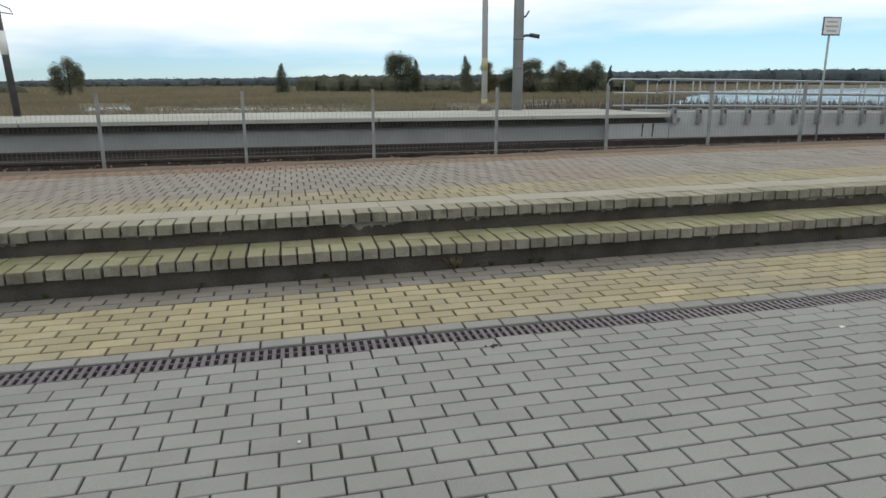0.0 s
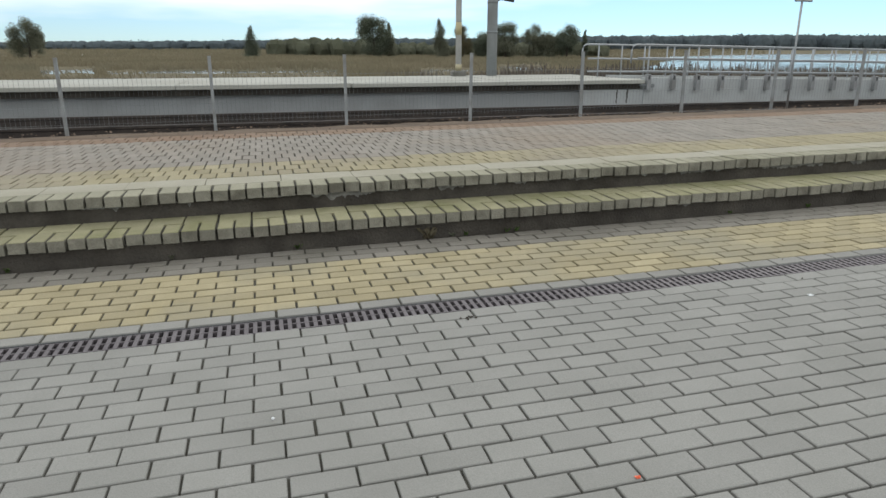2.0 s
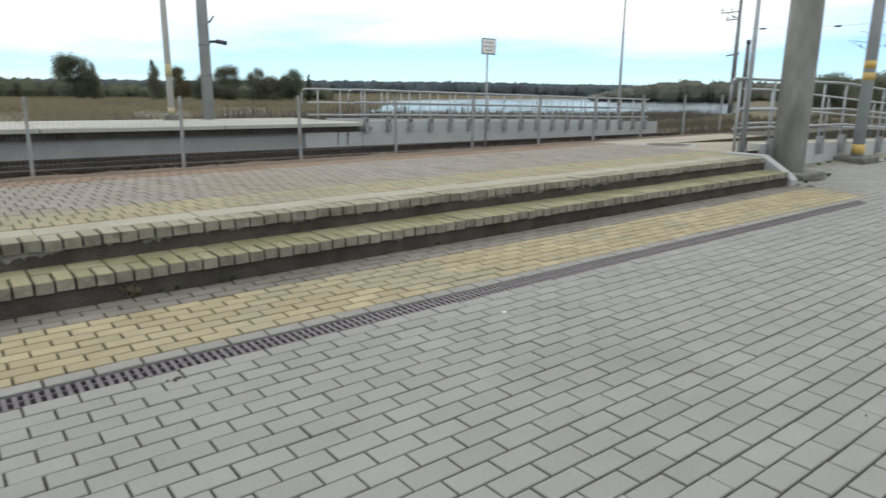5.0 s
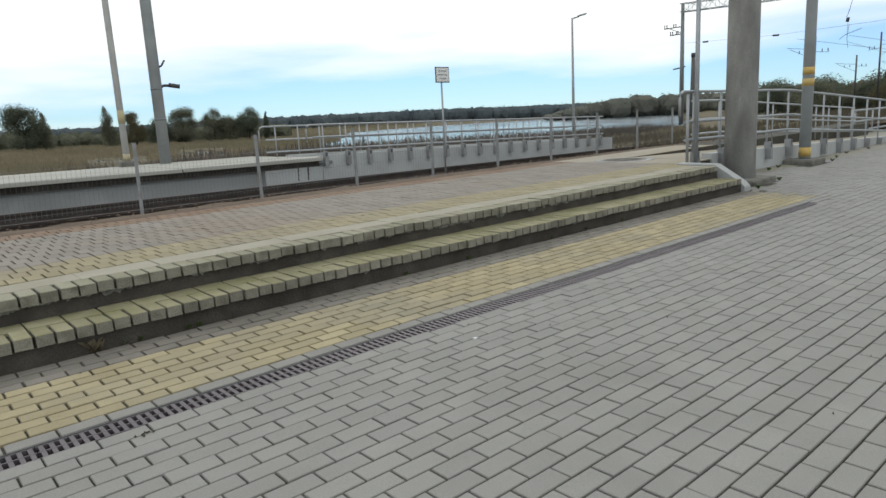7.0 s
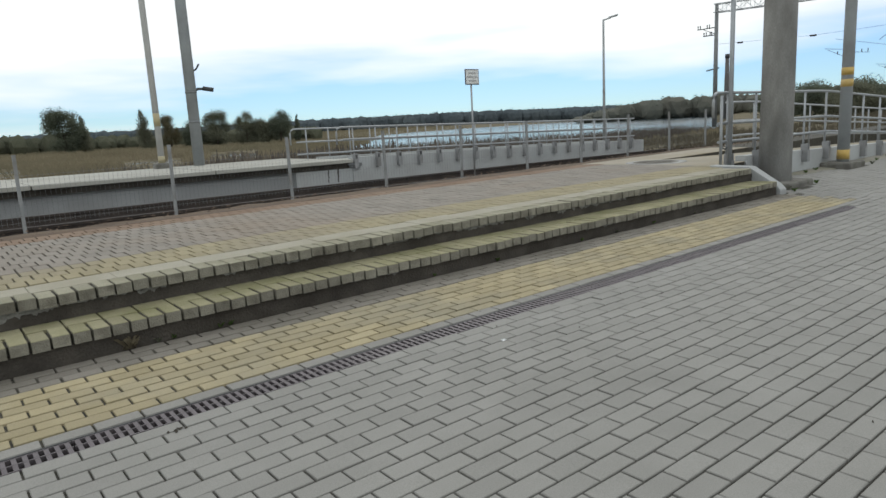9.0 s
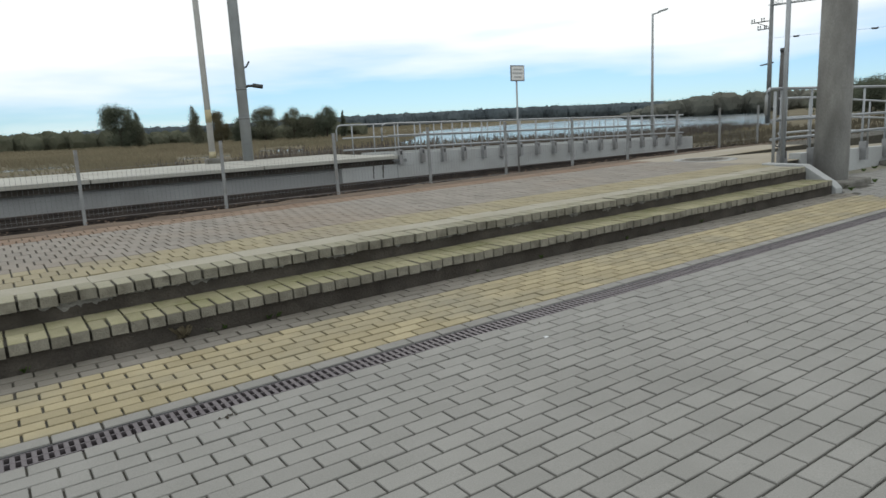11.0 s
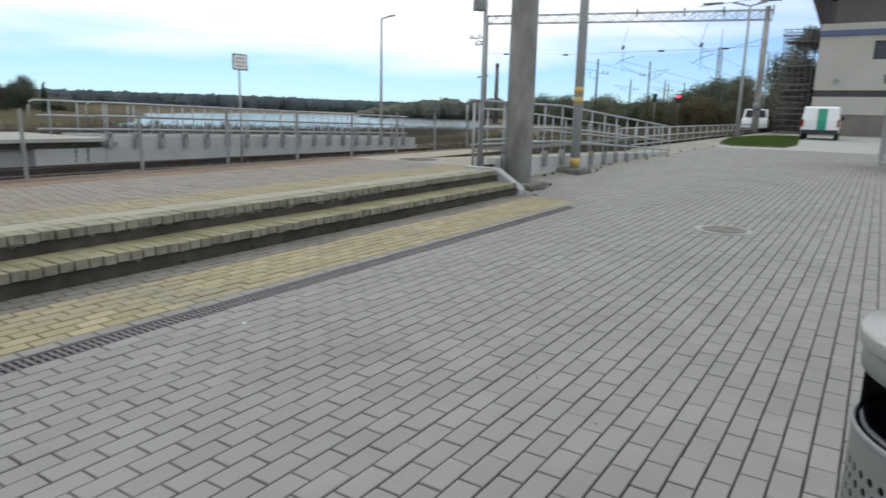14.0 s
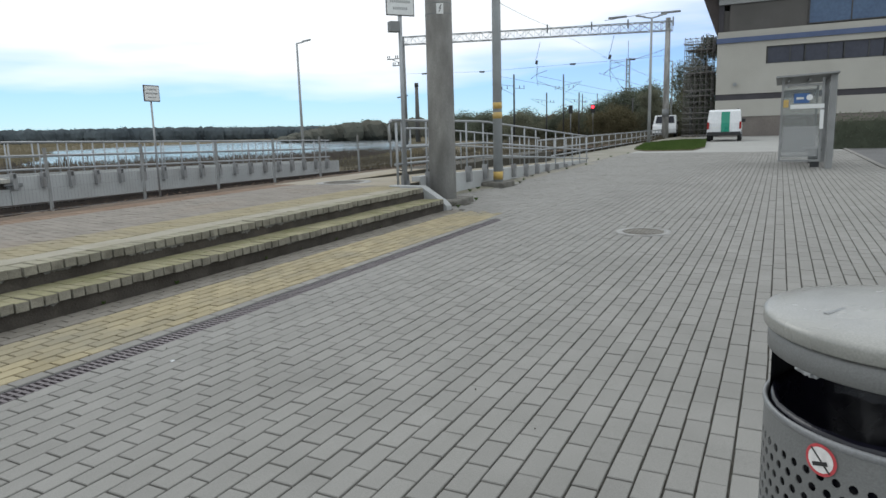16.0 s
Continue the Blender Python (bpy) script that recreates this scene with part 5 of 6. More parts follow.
for f in ((3, 2, 1, 0), (4, 5, 6, 7), (0, 1, 5, 4), (1, 2, 6, 5), (2, 3, 7, 6), (3, 0, 4, 7)):
    bm.faces.new([v[i] for i in f])
soften(bm, 0.015)
part("roof", bm, M_SHELTERFRAME, sh, "thin sloping shelter roof")
for k in range(3):
    bm = bmesh.new()
    box(bm, 0.0, 2.9, 0.15 + 0.45 * k, 0.20 + 0.45 * k, 2.12 - 0.02 * k, 2.17 - 0.02 * k)
    part("roof_beam", bm, M_SHELTERFRAME, sh)
bm = bmesh.new()
box(bm, 0.4, 2.5, 0.28, 0.62, 0.42, 0.47)
box(bm, 0.6, 0.66, 0.3, 0.5, 0.0, 0.42)
box(bm, 2.2, 2.26, 0.3, 0.5, 0.0, 0.42)
part("bench", bm, M_DARKMETAL, sh, "dark narrow bench")
bm = bmesh.new()
box(bm, -0.03, -0.022, 0.30, 1.02, 1.44, 1.54)
part("name_strip", bm, M_SIGNW, sh, "white sign strip")
bm = bmesh.new()
box(bm, -0.022, -0.015, 0.62, 0.95, 1.57, 1.80)
pb = part("blue_notice", bm, M_SIGNBLUE, sh, "blue pictogram notice")
bm = bmesh.new()
tube(bm, [(-0.028, 0.62, 1.70), (-0.024, 0.62, 1.70)], 0.07, 14)
part("white_disc", bm, M_SIGNW, pb)
bm = bmesh.new()
box(bm, -0.026, -0.022, 0.74, 0.90, 1.66, 1.71)
part("white_bar", bm, M_SIGNW, pb)
bm = bmesh.new()
box(bm, -0.03, -0.02, 1.06, 1.17, 1.48, 1.66)
part("yellow_sticker", bm, M_BANDYEL, sh)
bm = bmesh.new()
box(bm, -0.06, -0.05, 0.30, 0.38, 0.95, 1.4)
part("timetable", bm, M_SIGNW, sh)


# ---- planting ----
def leaf_cloud(centres, count, size, rnd):
    """Verts and faces of many small tilted leaves round the given crown lobes (x, y, z, radius, squash)."""
    cs = np.array(centres, dtype=float)
    wts = cs[:, 3] ** 2
    c = cs[rnd.choice(len(cs), count, p=wts / wts.sum())]

    def unit(v):
        return v / np.linalg.norm(v, axis=1)[:, None]

    d = unit(rnd.normal(size=(count, 3)))
    sq = np.ones((count, 3))
    sq[:, 2] = c[:, 4]
    p = c[:, :3] + d * sq * (c[:, 3] * rnd.uniform(0.25, 1.08, count))[:, None]
    a = unit(rnd.normal(size=(count, 3)))
    b = unit(np.cross(a, rnd.normal(size=(count, 3))))
    w = (size * rnd.uniform(0.6, 1.4, count))[:, None]
    vs = np.stack([p - a * w, p + b * w * 0.6, p + a * w, p - b * w * 0.6], 1).reshape(-1, 3)
    fs = np.arange(4 * count).reshape(-1, 4)
    return vs, fs


def tree(loc, h, w, material, seed, narrow=False, leaves=1500, label="broad leafy tree at the marsh edge"):
    rnd = np.random.default_rng(seed)
    t = thing("tree", label, "tree", loc, "marsh trees")
    bm = bmesh.new()
    tube(bm, [(0, 0, -0.6), (0.02 * h, 0, h * 0.3), (-0.01 * h, 0.01 * h, h * 0.75)], 0.035 * h, 8, 0.008 * h)
    for k in range(6):
        a = rnd.uniform(0, 6.28)
        z = h * rnd.uniform(0.25, 0.6)
        tube(bm, [(0, 0, z), (math.cos(a) * w * 0.28, math.sin(a) * w * 0.28, z + h * 0.16)], 0.012 * h, 5, 0.004 * h)
    part("trunk", bm, M_BARK, t)
    lobes = [] if narrow else [(0, 0, h * 0.55, w * 0.33, 1.1)]
    if narrow:
        for z in np.linspace(0.08, 0.94, 22):
            a, rad = rnd.uniform(0, 6.28), w * 0.42 * (1.05 - z) ** 0.8
            lobes.append((math.cos(a) * rad * 0.55, math.sin(a) * rad * 0.55, h * z, rad * 0.65 + 0.05 * w, 1.25))
    for k in range(0 if narrow else 26):
        a, z = rnd.uniform(0, 6.28), rnd.uniform(0.08, 0.9)
        rad = w * 0.5 * (math.sin(math.pi * min(1, z * (0.9 if narrow else 0.8) + 0.12))) * rnd.uniform(0.55, 0.8)
        lobes.append((math.cos(a) * rad, math.sin(a) * rad, h * z, w * rnd.uniform(0.11, 0.23), 1.0))
    if not narrow:
        lobes.append((0, 0, h * 0.88, w * 0.16, 1.3))
    vs, fs = leaf_cloud(lobes, leaves * 12, 0.0125 * max(w, h * 0.6), rnd)
    crown = new("crown", from_arrays("crown", vs, fs, material))
    crown.parent = t
    return t


for k, (x, y, top, w, m, nr) in enumerate(((-49.2, 172.7, 8.2, 8.0, M_LEAF, False), (-1.4, 179.9, 7.3, 5.2, M_LEAFDARK, True), (29.0, 177.4, 9.5, 10.5, M_LEAFDARK, False), (32.9, 176.5, 8.4, 4.6, M_LEAF, True),
                                           (45.8, 174, 9.3, 5.6, M_LEAF, True), (51.5, 172.3, 7.6, 5.6, M_LEAFRUST, False), (61.9, 168.9, 8.1, 8.5, M_LEAF, False), (68.6, 166.2, 7.6, 7.0, M_LEAF, False), (76.4, 162.8, 7.6, 7.0, M_LEAFDARK, False),
                                           (80.5, 161, 6.6, 2.6, M_LEAFDARK, True), (57, 171, 5.6, 7, M_LEAFDARK, False), (72, 165, 5.4, 7, M_LEAF, False))):
    tree((x, y, -0.7), top + 0.7, w, m, 30 + k, nr, 2200)
for k, (x, y, top, w, m) in enumerate(((118, 23.9, 7.6, 9.0, M_LEAFDARK), (125, 20.3, 9.2, 9, M_LEAFDARK), (110, 17.6, 7.2, 6, M_LEAF), (100, 9.8, 8.0, 7, M_LEAFRUST), (62, 5.3, 9.4, 3.8, M_LEAFDARK), (64, 6.6, 7.6, 4.5, M_LEAF), (118, 30.5, 3.8, 9, M_LEAFRUST),
                                       (138, 57.8, 5.0, 9, M_LEAFDARK), (131, 48, 4.0, 9, M_LEAF), (104, 22.5, 4.2, 8, M_LEAFRUST), (181, 83, 6.0, 14, M_LEAFDARK), (124, 44, 3.9, 9, M_LEAF), (140, 24, 8.6, 11, M_LEAFDARK), (90, 10.4, 6.0, 5, M_LEAF), (144, 41.5, 4.2, 12, M_LEAFRUST), (160, 66, 5.2, 12, M_LEAFDARK),
                                       (128, 36.5, 4.2, 9, M_LEAFDARK), (150, 52, 4.8, 12, M_LEAFDARK), (112, 26.2, 5.0, 8, M_LEAFDARK))):
    tree((x, y, 0.0), top, w, m, 70 + k, False, 1900, "leafy tree standing beyond the railway tracks")


def woods(name, label, spots, material, seed, leaves, size):
    """A far belt of woodland: many small leafy crowns joined."""
    rnd = np.random.default_rng(seed)
    ico = bmesh.new()
    bmesh.ops.create_icosphere(ico, subdivisions=2, radius=0.9)
    iv = np.array([v.co[:] for v in ico.verts])
    ifc = np.array([[v.index for v in f.verts] for f in ico.faces])
    ico.free()
    vs, fs = [], []
    o = 0
    for x, y, z, r, h in spots:
        v = iv * (1 + 0.07 * rnd.normal(size=len(iv)))[:, None] * np.array((r, r, h)) + np.array((x, y, z))
        vs.append(v)
        fs += (ifc + o).tolist()
        o += len(iv)
    lv, lf = leaf_cloud([(x, y, z, r, h / r) for x, y, z, r, h in spots], leaves * len(spots), size, rnd)
    vs.append(lv)
    fs += (lf + o).tolist()
    return tagged(new(name, from_arrays(name, np.concatenate(vs), fs, material)), label, "woods", kind="stuff")


M_SHORE = mat("brown_grey_woodland", (0.160, 0.168, 0.146), (0.215, 0.212, 0.180), 0.1, 3, 0.95, bump=0, vary=0.15, spec=0.05)
M_THICKET = mat("dull_thicket_foliage", (0.115, 0.124, 0.088), (0.160, 0.164, 0.116), 0.3, 5, 0.9, bump=0, vary=0.12, spec=0.1)
M_SCRUB = leafy(mat("dull_brown_scrub", (0.085, 0.076, 0.056), (0.130, 0.116, 0.086), 0.4, 5, 0.95, bump=0, vary=0.2, spec=0.05))
leafy(M_SHORE)
leafy(M_THICKET)
leafy(M_HAZEWOOD)
rw = np.random.default_rng(8)
spots = []
for az in np.arange(-48, 60, 0.13):
    a = radians(az + rw.normal(0, 0.1))
    d = 1010 + rw.uniform(0, 60)
    hgt = float(np.interp(az, (-20, -7, 8, 25, 45, 51, 60), (13, 16.5, 20.5, 24, 24, 21.5, 20))) + 1.2 * noise.noise((az * 0.12, 3, 0)) + rw.uniform(-0.6, 0.9)
    spots.append((d * math.sin(a), d * math.cos(a), -1 + hgt * 0.45, rw.uniform(8, 15), hgt * 0.55))
woods("far_woods", "low belt of far woodland beyond the lake, painted blue-grey with haze", spots, M_HAZEWOOD, 3, 40, 1.3)
spots = []
for az in np.arange(50.5, 88, 0.24):
    a = radians(az + rw.normal(0, 0.15))
    d = 430 + rw.uniform(-25, 40)
    hgt = min(12.5, 5 + (az - 50.5) * 1.5) + 1.5 * noise.noise((az * 0.3, 1, 0)) + rw.uniform(-1.0, 1.2)
    spots.append((d * math.sin(a), d * math.cos(a), -1 + hgt * 0.45, rw.uniform(4, 7.5), hgt * 0.55))
woods("shore_woods", "dark woodland on the far shore of the lake", spots, M_SHORE, 5, 130, 0.55)
spots = []
for az in np.concatenate([np.arange(1.2, 9, 0.2), np.arange(-60, -19, 0.25), np.arange(9, 28, 0.22)]):
    a = radians(az + rw.normal(0, 0.1))
    d = 215 + rw.uniform(-8, 25)
    hgt = (5.6 if 1.2 <= az < 9 else 4.4 if az > 8 else 2.9) + 0.8 * noise.noise((az * 0.6, 6, 0)) + rw.uniform(-0.5, 0.7)
    spots.append((d * math.sin(a), d * math.cos(a), -0.8 + hgt * 0.42, rw.uniform(1.8, 3.4), hgt * 0.58))
woods("marsh_thicket", "dark green thicket of bushes at the marsh edge", spots, M_THICKET, 6, 90, 0.24)

# reeds
rv, rf = [], []
rr = np.random.default_rng(12)
count = 0
while count < 120000:
    az = radians(rr.uniform(-52, 62))
    d = 24 + (rr.random() ** 1.7) * 185 if count % 5 else rr.uniform(200, 560)
    x, y = d * math.sin(az), d * math.cos(az)
    if y < 22:
        continue
    dl = lake(x, y)
    if dl > 0.4 and not (dl < 14 and d < 95 and rr.random() < 0.15 * max(0, 1 - dl / 14)):
        continue
    if any(abs(x * py / y - px) < a * 0.8 and py * 0.5 < y < py + b for px, py, a, b in POOLS) and rr.random() < 0.95:
        continue
    z = land(x, y)
    clump = 0.5 + 0.5 * noise.noise((x * 0.09, y * 0.09, 5))
    h = (0.30 + 0.55 * clump) * rr.uniform(0.75, 1.2) * (1 + max(0, d - 150) / 250)
    if z < -1.15:
        z, h = -1.05, h * 0.8
    wd = 0.005 + d * 0.0006
    tx, ty = rr.normal(0, 0.16, 2)
    o = len(rv)
    rv += [(x - wd, y, z - 0.1), (x + wd, y + wd * 0.3, z - 0.1), (x + tx + wd * 0.5, y + ty, z + h * 0.8), (x + tx * 1.5, y + ty * 1.5, z + h)]
    rf += [(o, o + 1, o + 2), (o, o + 2, o + 3)]
    count += 1
tagged(new("reeds", from_arrays("reeds", rv, rf, M_REED)), "dry brown reeds covering the marsh", "reeds", kind="stuff")
rv, rf = [], []
for k in range(42000):
    x = rr.uniform(6.5, 62)
    y = 17.3 + 0.30 * max(0.0, x - 12) + abs(rr.normal(0, 9.0 if k % 3 else 3.2))
    z = max(land(x, y), -1.05)
    h = rr.uniform(0.35, 1.0) * (1 + 0.35 * noise.noise((x * 0.5, y * 0.5, 8)))
    wd = rr.uniform(0.004, 0.016)
    tx, ty = rr.normal(0, 0.12, 2)
    o = len(rv)
    rv += [(x - wd, y, z - 0.1), (x + wd, y, z - 0.1), (x + tx + wd, y + ty, z + h), (x + tx - wd, y + ty, z + h)]
    rf.append((o, o + 1, o + 2, o + 3))
tagged(new("shore_reeds", from_arrays("shore_reeds", rv, rf, M_REEDDARK)), "grey withered reed stems on the near shore", "reeds", kind="stuff")

# rough growth between and beside the tracks
rv, rf = [], []
for k in range(15000):
    x = 14 + 95 * rr.random() ** 1.4
    y = rr.choice((rr.uniform(7.3, 9.2), rr.uniform(12.5, 15.5), rr.uniform(16.5, 21)))
    if y > 12.2 and x < 20:
        continue
    z = max(land(x, y), 0.3 if y < 9.0 and x < 60 else -0.1)
    h = rr.uniform(0.12, 0.42)
    wd = 0.006 + 0.0007 * x
    tx, ty = rr.normal(0, 0.10, 2)
    o = len(rv)
    rv += [(x, y - wd, z - 0.1), (x, y + wd, z - 0.1), (x + tx, y + ty, z + h)]
    rf.append((o, o + 1, o + 2))
tagged(new("trackside_growth", from_arrays("trackside_growth", rv, rf, M_SCRUB)), "dull olive weeds along the tracks", "weeds", kind="stuff")

# grass island, sandy path, hedge, asphalt
ISLAND = [(29.8, 4.6), (31.5, 5.4), (39.5, 6.3), (45, 5.0), (45, 3.4), (42.9, 3.35), (33, 2.5), (30.1, 2.7)]
bm = bmesh.new()
top = [bm.verts.new((x, y, zg(x) + 0.03)) for x, y in ISLAND]
low = [bm.verts.new((x, y, zg(x) - 0.1)) for x, y in ISLAND]
bm.faces.new(top)
for q in range(8):
    bm.faces.new((low[q], low[(q + 1) % 8], top[(q + 1) % 8], top[q]))
island = solid("lawn_island", bm, M_GROUND, "small grass island in the paving", "lawn", "structure")


def inside(px, py, poly):
    hit = False
    for (xa, ya), (xb, yb) in zip(poly, poly[1:] + poly[:1]):
        if (ya > py) != (yb > py) and px < (xb - xa) * (py - ya) / (yb - ya) + xa:
            hit = not hit
    return hit


rv, rf = [], []
while len(rf) < 14000:
    x, y = rr.uniform(29.6, 45.2), rr.uniform(2.4, 6.4)
    if not inside(x, y, ISLAND):
        continue
    h, wd, tx, ty = rr.uniform(0.05, 0.14), 0.012, *rr.normal(0, 0.03, 2)
    o = len(rv)
    rv += [(x, y - wd, zg(x) + 0.02), (x, y + wd, zg(x) + 0.02), (x + tx, y + ty, zg(x) + 0.02 + h)]
    rf.append((o, o + 1, o + 2))
tagged(new("grass", from_arrays("grass", rv, rf, M_GRASS)), "short green grass on the island", "grass", kind="stuff")

bm = bmesh.new()
ramp_box(bm, 21.0, 62, 5.0, 7.0, 0.0, 0.3, zg(21.0) - 0.006, zg(60) - 0.006)
solid("sandy_path", bm, M_SANDY, "sandy path beside the railing", "path", "structure")
bm = bmesh.new()
ramp_box(bm, 18.6, 30, -9, -2.85, 0.1, 0.2, zg(18.6) + 0.006, zg(30) + 0.006)
solid("asphalt_strip", bm, M_ASPHALT, "dark worn asphalt strip", "asphalt", "structure")
bm = bmesh.new()
ramp_box(bm, 18.45, 30, -2.85, -2.73, 0.1, 0.2, zg(18.5) + 0.03, zg(30) + 0.03)
solid("kerb", bm, M_PALE, "low pale concrete kerb", "kerb", "structure")

gx = np.linspace(10.3, 21.2, 110)
dv, df = [], []
for i, x in enumerate(gx):
    wide = 0.10 + 0.30 * max(0.0, 0.4 + noise.noise((x * 0.55, 4, 0)) + 0.5 * noise.noise((x * 2.3, 9, 0))) + 0.02 * (x - 10)
    dv += [(x, 5.005 - wide * u, zg(x) + 0.022 * (1 - u) ** 1.5 - (0.02 if u == 1 else -0.002) + 0.004 * noise.noise((x * 9, u * 7, 1))) for u in (0.0, 0.3, 0.65, 0.9, 1.0)]
for i in range(109):
    df += [(5 * i + j, 5 * i + j + 1, 5 * i + j + 6, 5 * i + j + 5) for j in range(4)]
tagged(new("sand_drift", from_arrays("sand_drift", dv, df, M_SANDY)), "sandy dirt gathered along the ramp foot", "sand", kind="stuff")

hedge = thing("hedge", "dense dark green clipped hedge", "hedge", (29.3, -5.5, 0.28))
bm = bmesh.new()
box(bm, 0.42, 0.95, -8, 3.3, -0.2, 1.05)
part("core", bm, M_LEAFDARK, hedge)
lobes = [(0.65, y, z, 0.42, 1.0) for y in np.arange(-8, 3.5, 0.3) for z in (0.28, 0.65, 1.0)]
vs, fs = leaf_cloud(lobes, 26000, 0.035, np.random.default_rng(5))
lv = new("leaves", from_arrays("leaves", vs, fs, M_LEAFDARK))
lv.parent = hedge

# ---- manholes, weeds, litter ----
M_LID = mat("weathered_iron_lid", (0.135, 0.128, 0.112), (0.20, 0.188, 0.165), 7, 90, 0.75, bump=0.4, stain=(0.10, 0.085, 0.065), stain_scale=4.0, stain_amount=0.6)

def manhole(name, label, x, y, z, r):
    t = thing(name, label, "manhole", (x, y, z))
    t.matrix_world = pose(x, y, z, 0, tilt, 0)
    bm = bmesh.new()
    lathe(bm, [(r * 0.86, -0.03), (r * 0.86, 0.004), (r, 0.006), (r * 1.02, -0.03)], 40)
    part("frame", bm, M_LID, t)
    bm = bmesh.new()
    lathe(bm, [(r * 0.84, -0.03), (r * 0.84, 0.0)], 40, close=True)
    for k in range(-3, 4):
        w = math.sqrt(max(0.01, 0.64 - (k * 0.2) ** 2)) * r * 0.95
        box(bm, -w, w, k * 0.2 * r - 0.012, k * 0.2 * r + 0.012, -0.001, 0.005)
    part("lid", bm, M_LID, t)
    bm = bmesh.new()
    lathe(bm, [(r * 1.02, -0.03), (r * 1.02, 0.002), (r * 1.38, 0.001), (r * 1.38, -0.03)], 40)
    part("mortar_collar", bm, M_MASTCON, t, "cracked mortar collar")


manhole("manhole_cover", "round cast iron manhole cover in the grey paving", MH[0], MH[1], zg(MH[0]) + 0.001, 0.225)
manhole("platform_manhole", "round manhole cover on the sandy platform", 9.85, 6.4, zg(9.85) + Z2 + 0.003, 0.36)


def weed(x, y, z, n, h, seed):
    r = np.random.default_rng(seed)
    vs, fs = [], []
    for k in range(n * 3):
        a, l = r.uniform(0, 6.28), h * r.uniform(0.4, 1.2)
        lean = r.uniform(0.2, 0.9)
        bx0, by0 = x + r.normal(0, h * 0.18), y + r.normal(0, h * 0.08)
        dx, dy = math.cos(a) * l * lean, math.sin(a) * l * lean
        wx, wy = -math.sin(a) * 0.0016, math.cos(a) * 0.0016
        o = len(vs)
        vs += [(bx0 - wx, by0 - wy, z), (bx0 + wx, by0 + wy, z), (bx0 + dx * 0.6 + wx, by0 + dy * 0.6 + wy, z + l * 0.7), (bx0 + dx, by0 + dy, z + l * 0.75)]
        fs += [(o, o + 1, o + 2), (o, o + 2, o + 3)]
    return tagged(new("weed", from_arrays("weed", vs, fs, M_REED if seed == 2 else M_GRASS if seed % 3 else M_THICKET)), "small weed growing from a paving joint", "weed", group="weeds")


weed(0.91, 4.02, zg(0.9), 16, 0.09, 2)
for k in range(14):
    x = rr.uniform(-2.4, 7.5)
    weed(x, 4.025, zg(x), 7, 0.035, 40 + 2 * k)
for x, y in ((11.2, 4.9), (11.9, 4.85), (13.8, 4.5), (10.5, 4.1), (14.6, 4.7), (9.6, 4.1), (27.5, 4.9), (25.0, 5.0), (23, 5.0), (12.4, 4.9), (10.45, 4.75), (10.7, 4.85), (13.55, 4.95), (15.6, 4.85), (16.8, 4.8), (18.3, 4.75), (20.2, 4.7), (9.45, 3.95), (9.55, 4.3)):
    weed(x, y, zg(x) + 0.001, 16, 0.06, 2 * int(x * 5))


def scrap(name, label, x, y, w, h, material, seed):
    r = np.random.default_rng(seed)
    bm = bmesh.new()
    bmesh.ops.create_icosphere(bm, subdivisions=2, radius=1.0)
    for v in bm.verts:
        k = 1 + 0.4 * r.normal()
        v.co = Vector((v.co.x * w * k, v.co.y * h * k, (v.co.z + 0.9) * 0.004 * (1 + 0.3 * r.normal())))
    ob = solid(name, bm, material, label, "litter", group="litter")
    ob.location = (x, y, zg(x) + 0.001)
    return ob


scrap("paper_scrap", "tiny white paper scrap on the paving", 2.486, 2.44, 0.016, 0.010, M_PAPER, 1)
scrap("red_scrap", "tiny red plastic scrap on the paving", 0.88, 1.362, 0.008, 0.0045, M_LITTER_R, 2)
scrap("cigarette_end", "tiny white cigarette end on the paving", -0.135, 1.983, 0.005, 0.004, M_PAPER, 3)
for k in range(26):
    x, y = rr.uniform(-1.5, 7), rr.uniform(-0.5, 3.9)
    scrap("leaf_scrap", "small dry leaf on the paving", x, y, rr.uniform(0.002, 0.005), rr.uniform(0.0015, 0.003), M_BARK, 50 + k)
for k in range(9):
    scrap("leaf_scrap", "small dry leaf on the paving", 0.764 + rr.normal(0, 0.022), 2.639 + rr.normal(0, 0.010), 0.0045, 0.003, M_BARK, 90 + k)

# ---- litter bin ----
bx, by, bz = 1.395, -0.785, 0.014
bin_ob = thing("litter_bin", "round grey perforated steel litter bin with a pale domed top", "bin", (bx, by, bz))
M_BINRIM = mat("worn_steel_rim", (0.21, 0.215, 0.22), (0.26, 0.265, 0.27), 6, 200, 0.45, metal=0.2, bump=0.08)
HB = 0.886
bm = bmesh.new()
prof = [(0.230, HB - 0.032), (0.250, HB - 0.032), (0.2525, HB - 0.029), (0.2535, HB - 0.010), (0.2515, HB - 0.005), (0.245, HB - 0.002), (0.20, HB + 0.003), (0.12, HB + 0.007), (0.05, HB + 0.009), (0.002, HB + 0.009)]
lathe(bm, prof, 72)
bin_top = part("top", bm, M_BINTOP, bin_ob, "pale domed bin top")
bm = bmesh.new()
box(bm, -0.038, 0.038, -0.005, 0.005, 0, 0.004)
soften(bm, 0.003)
lip = part("ash_slot", bm, M_BINRIM, bin_top, "pressed slot lip", (-0.04, 0.131, HB + 0.003))
lip.rotation_euler = (0, 0, radians(-34))
bm = bmesh.new()
lathe(bm, [(0.240, HB - 0.036), (0.2445, HB - 0.040), (0.2435, HB - 0.076), (0.241, HB - 0.078), (0.238, HB - 0.076), (0.236, HB - 0.036)], 72)
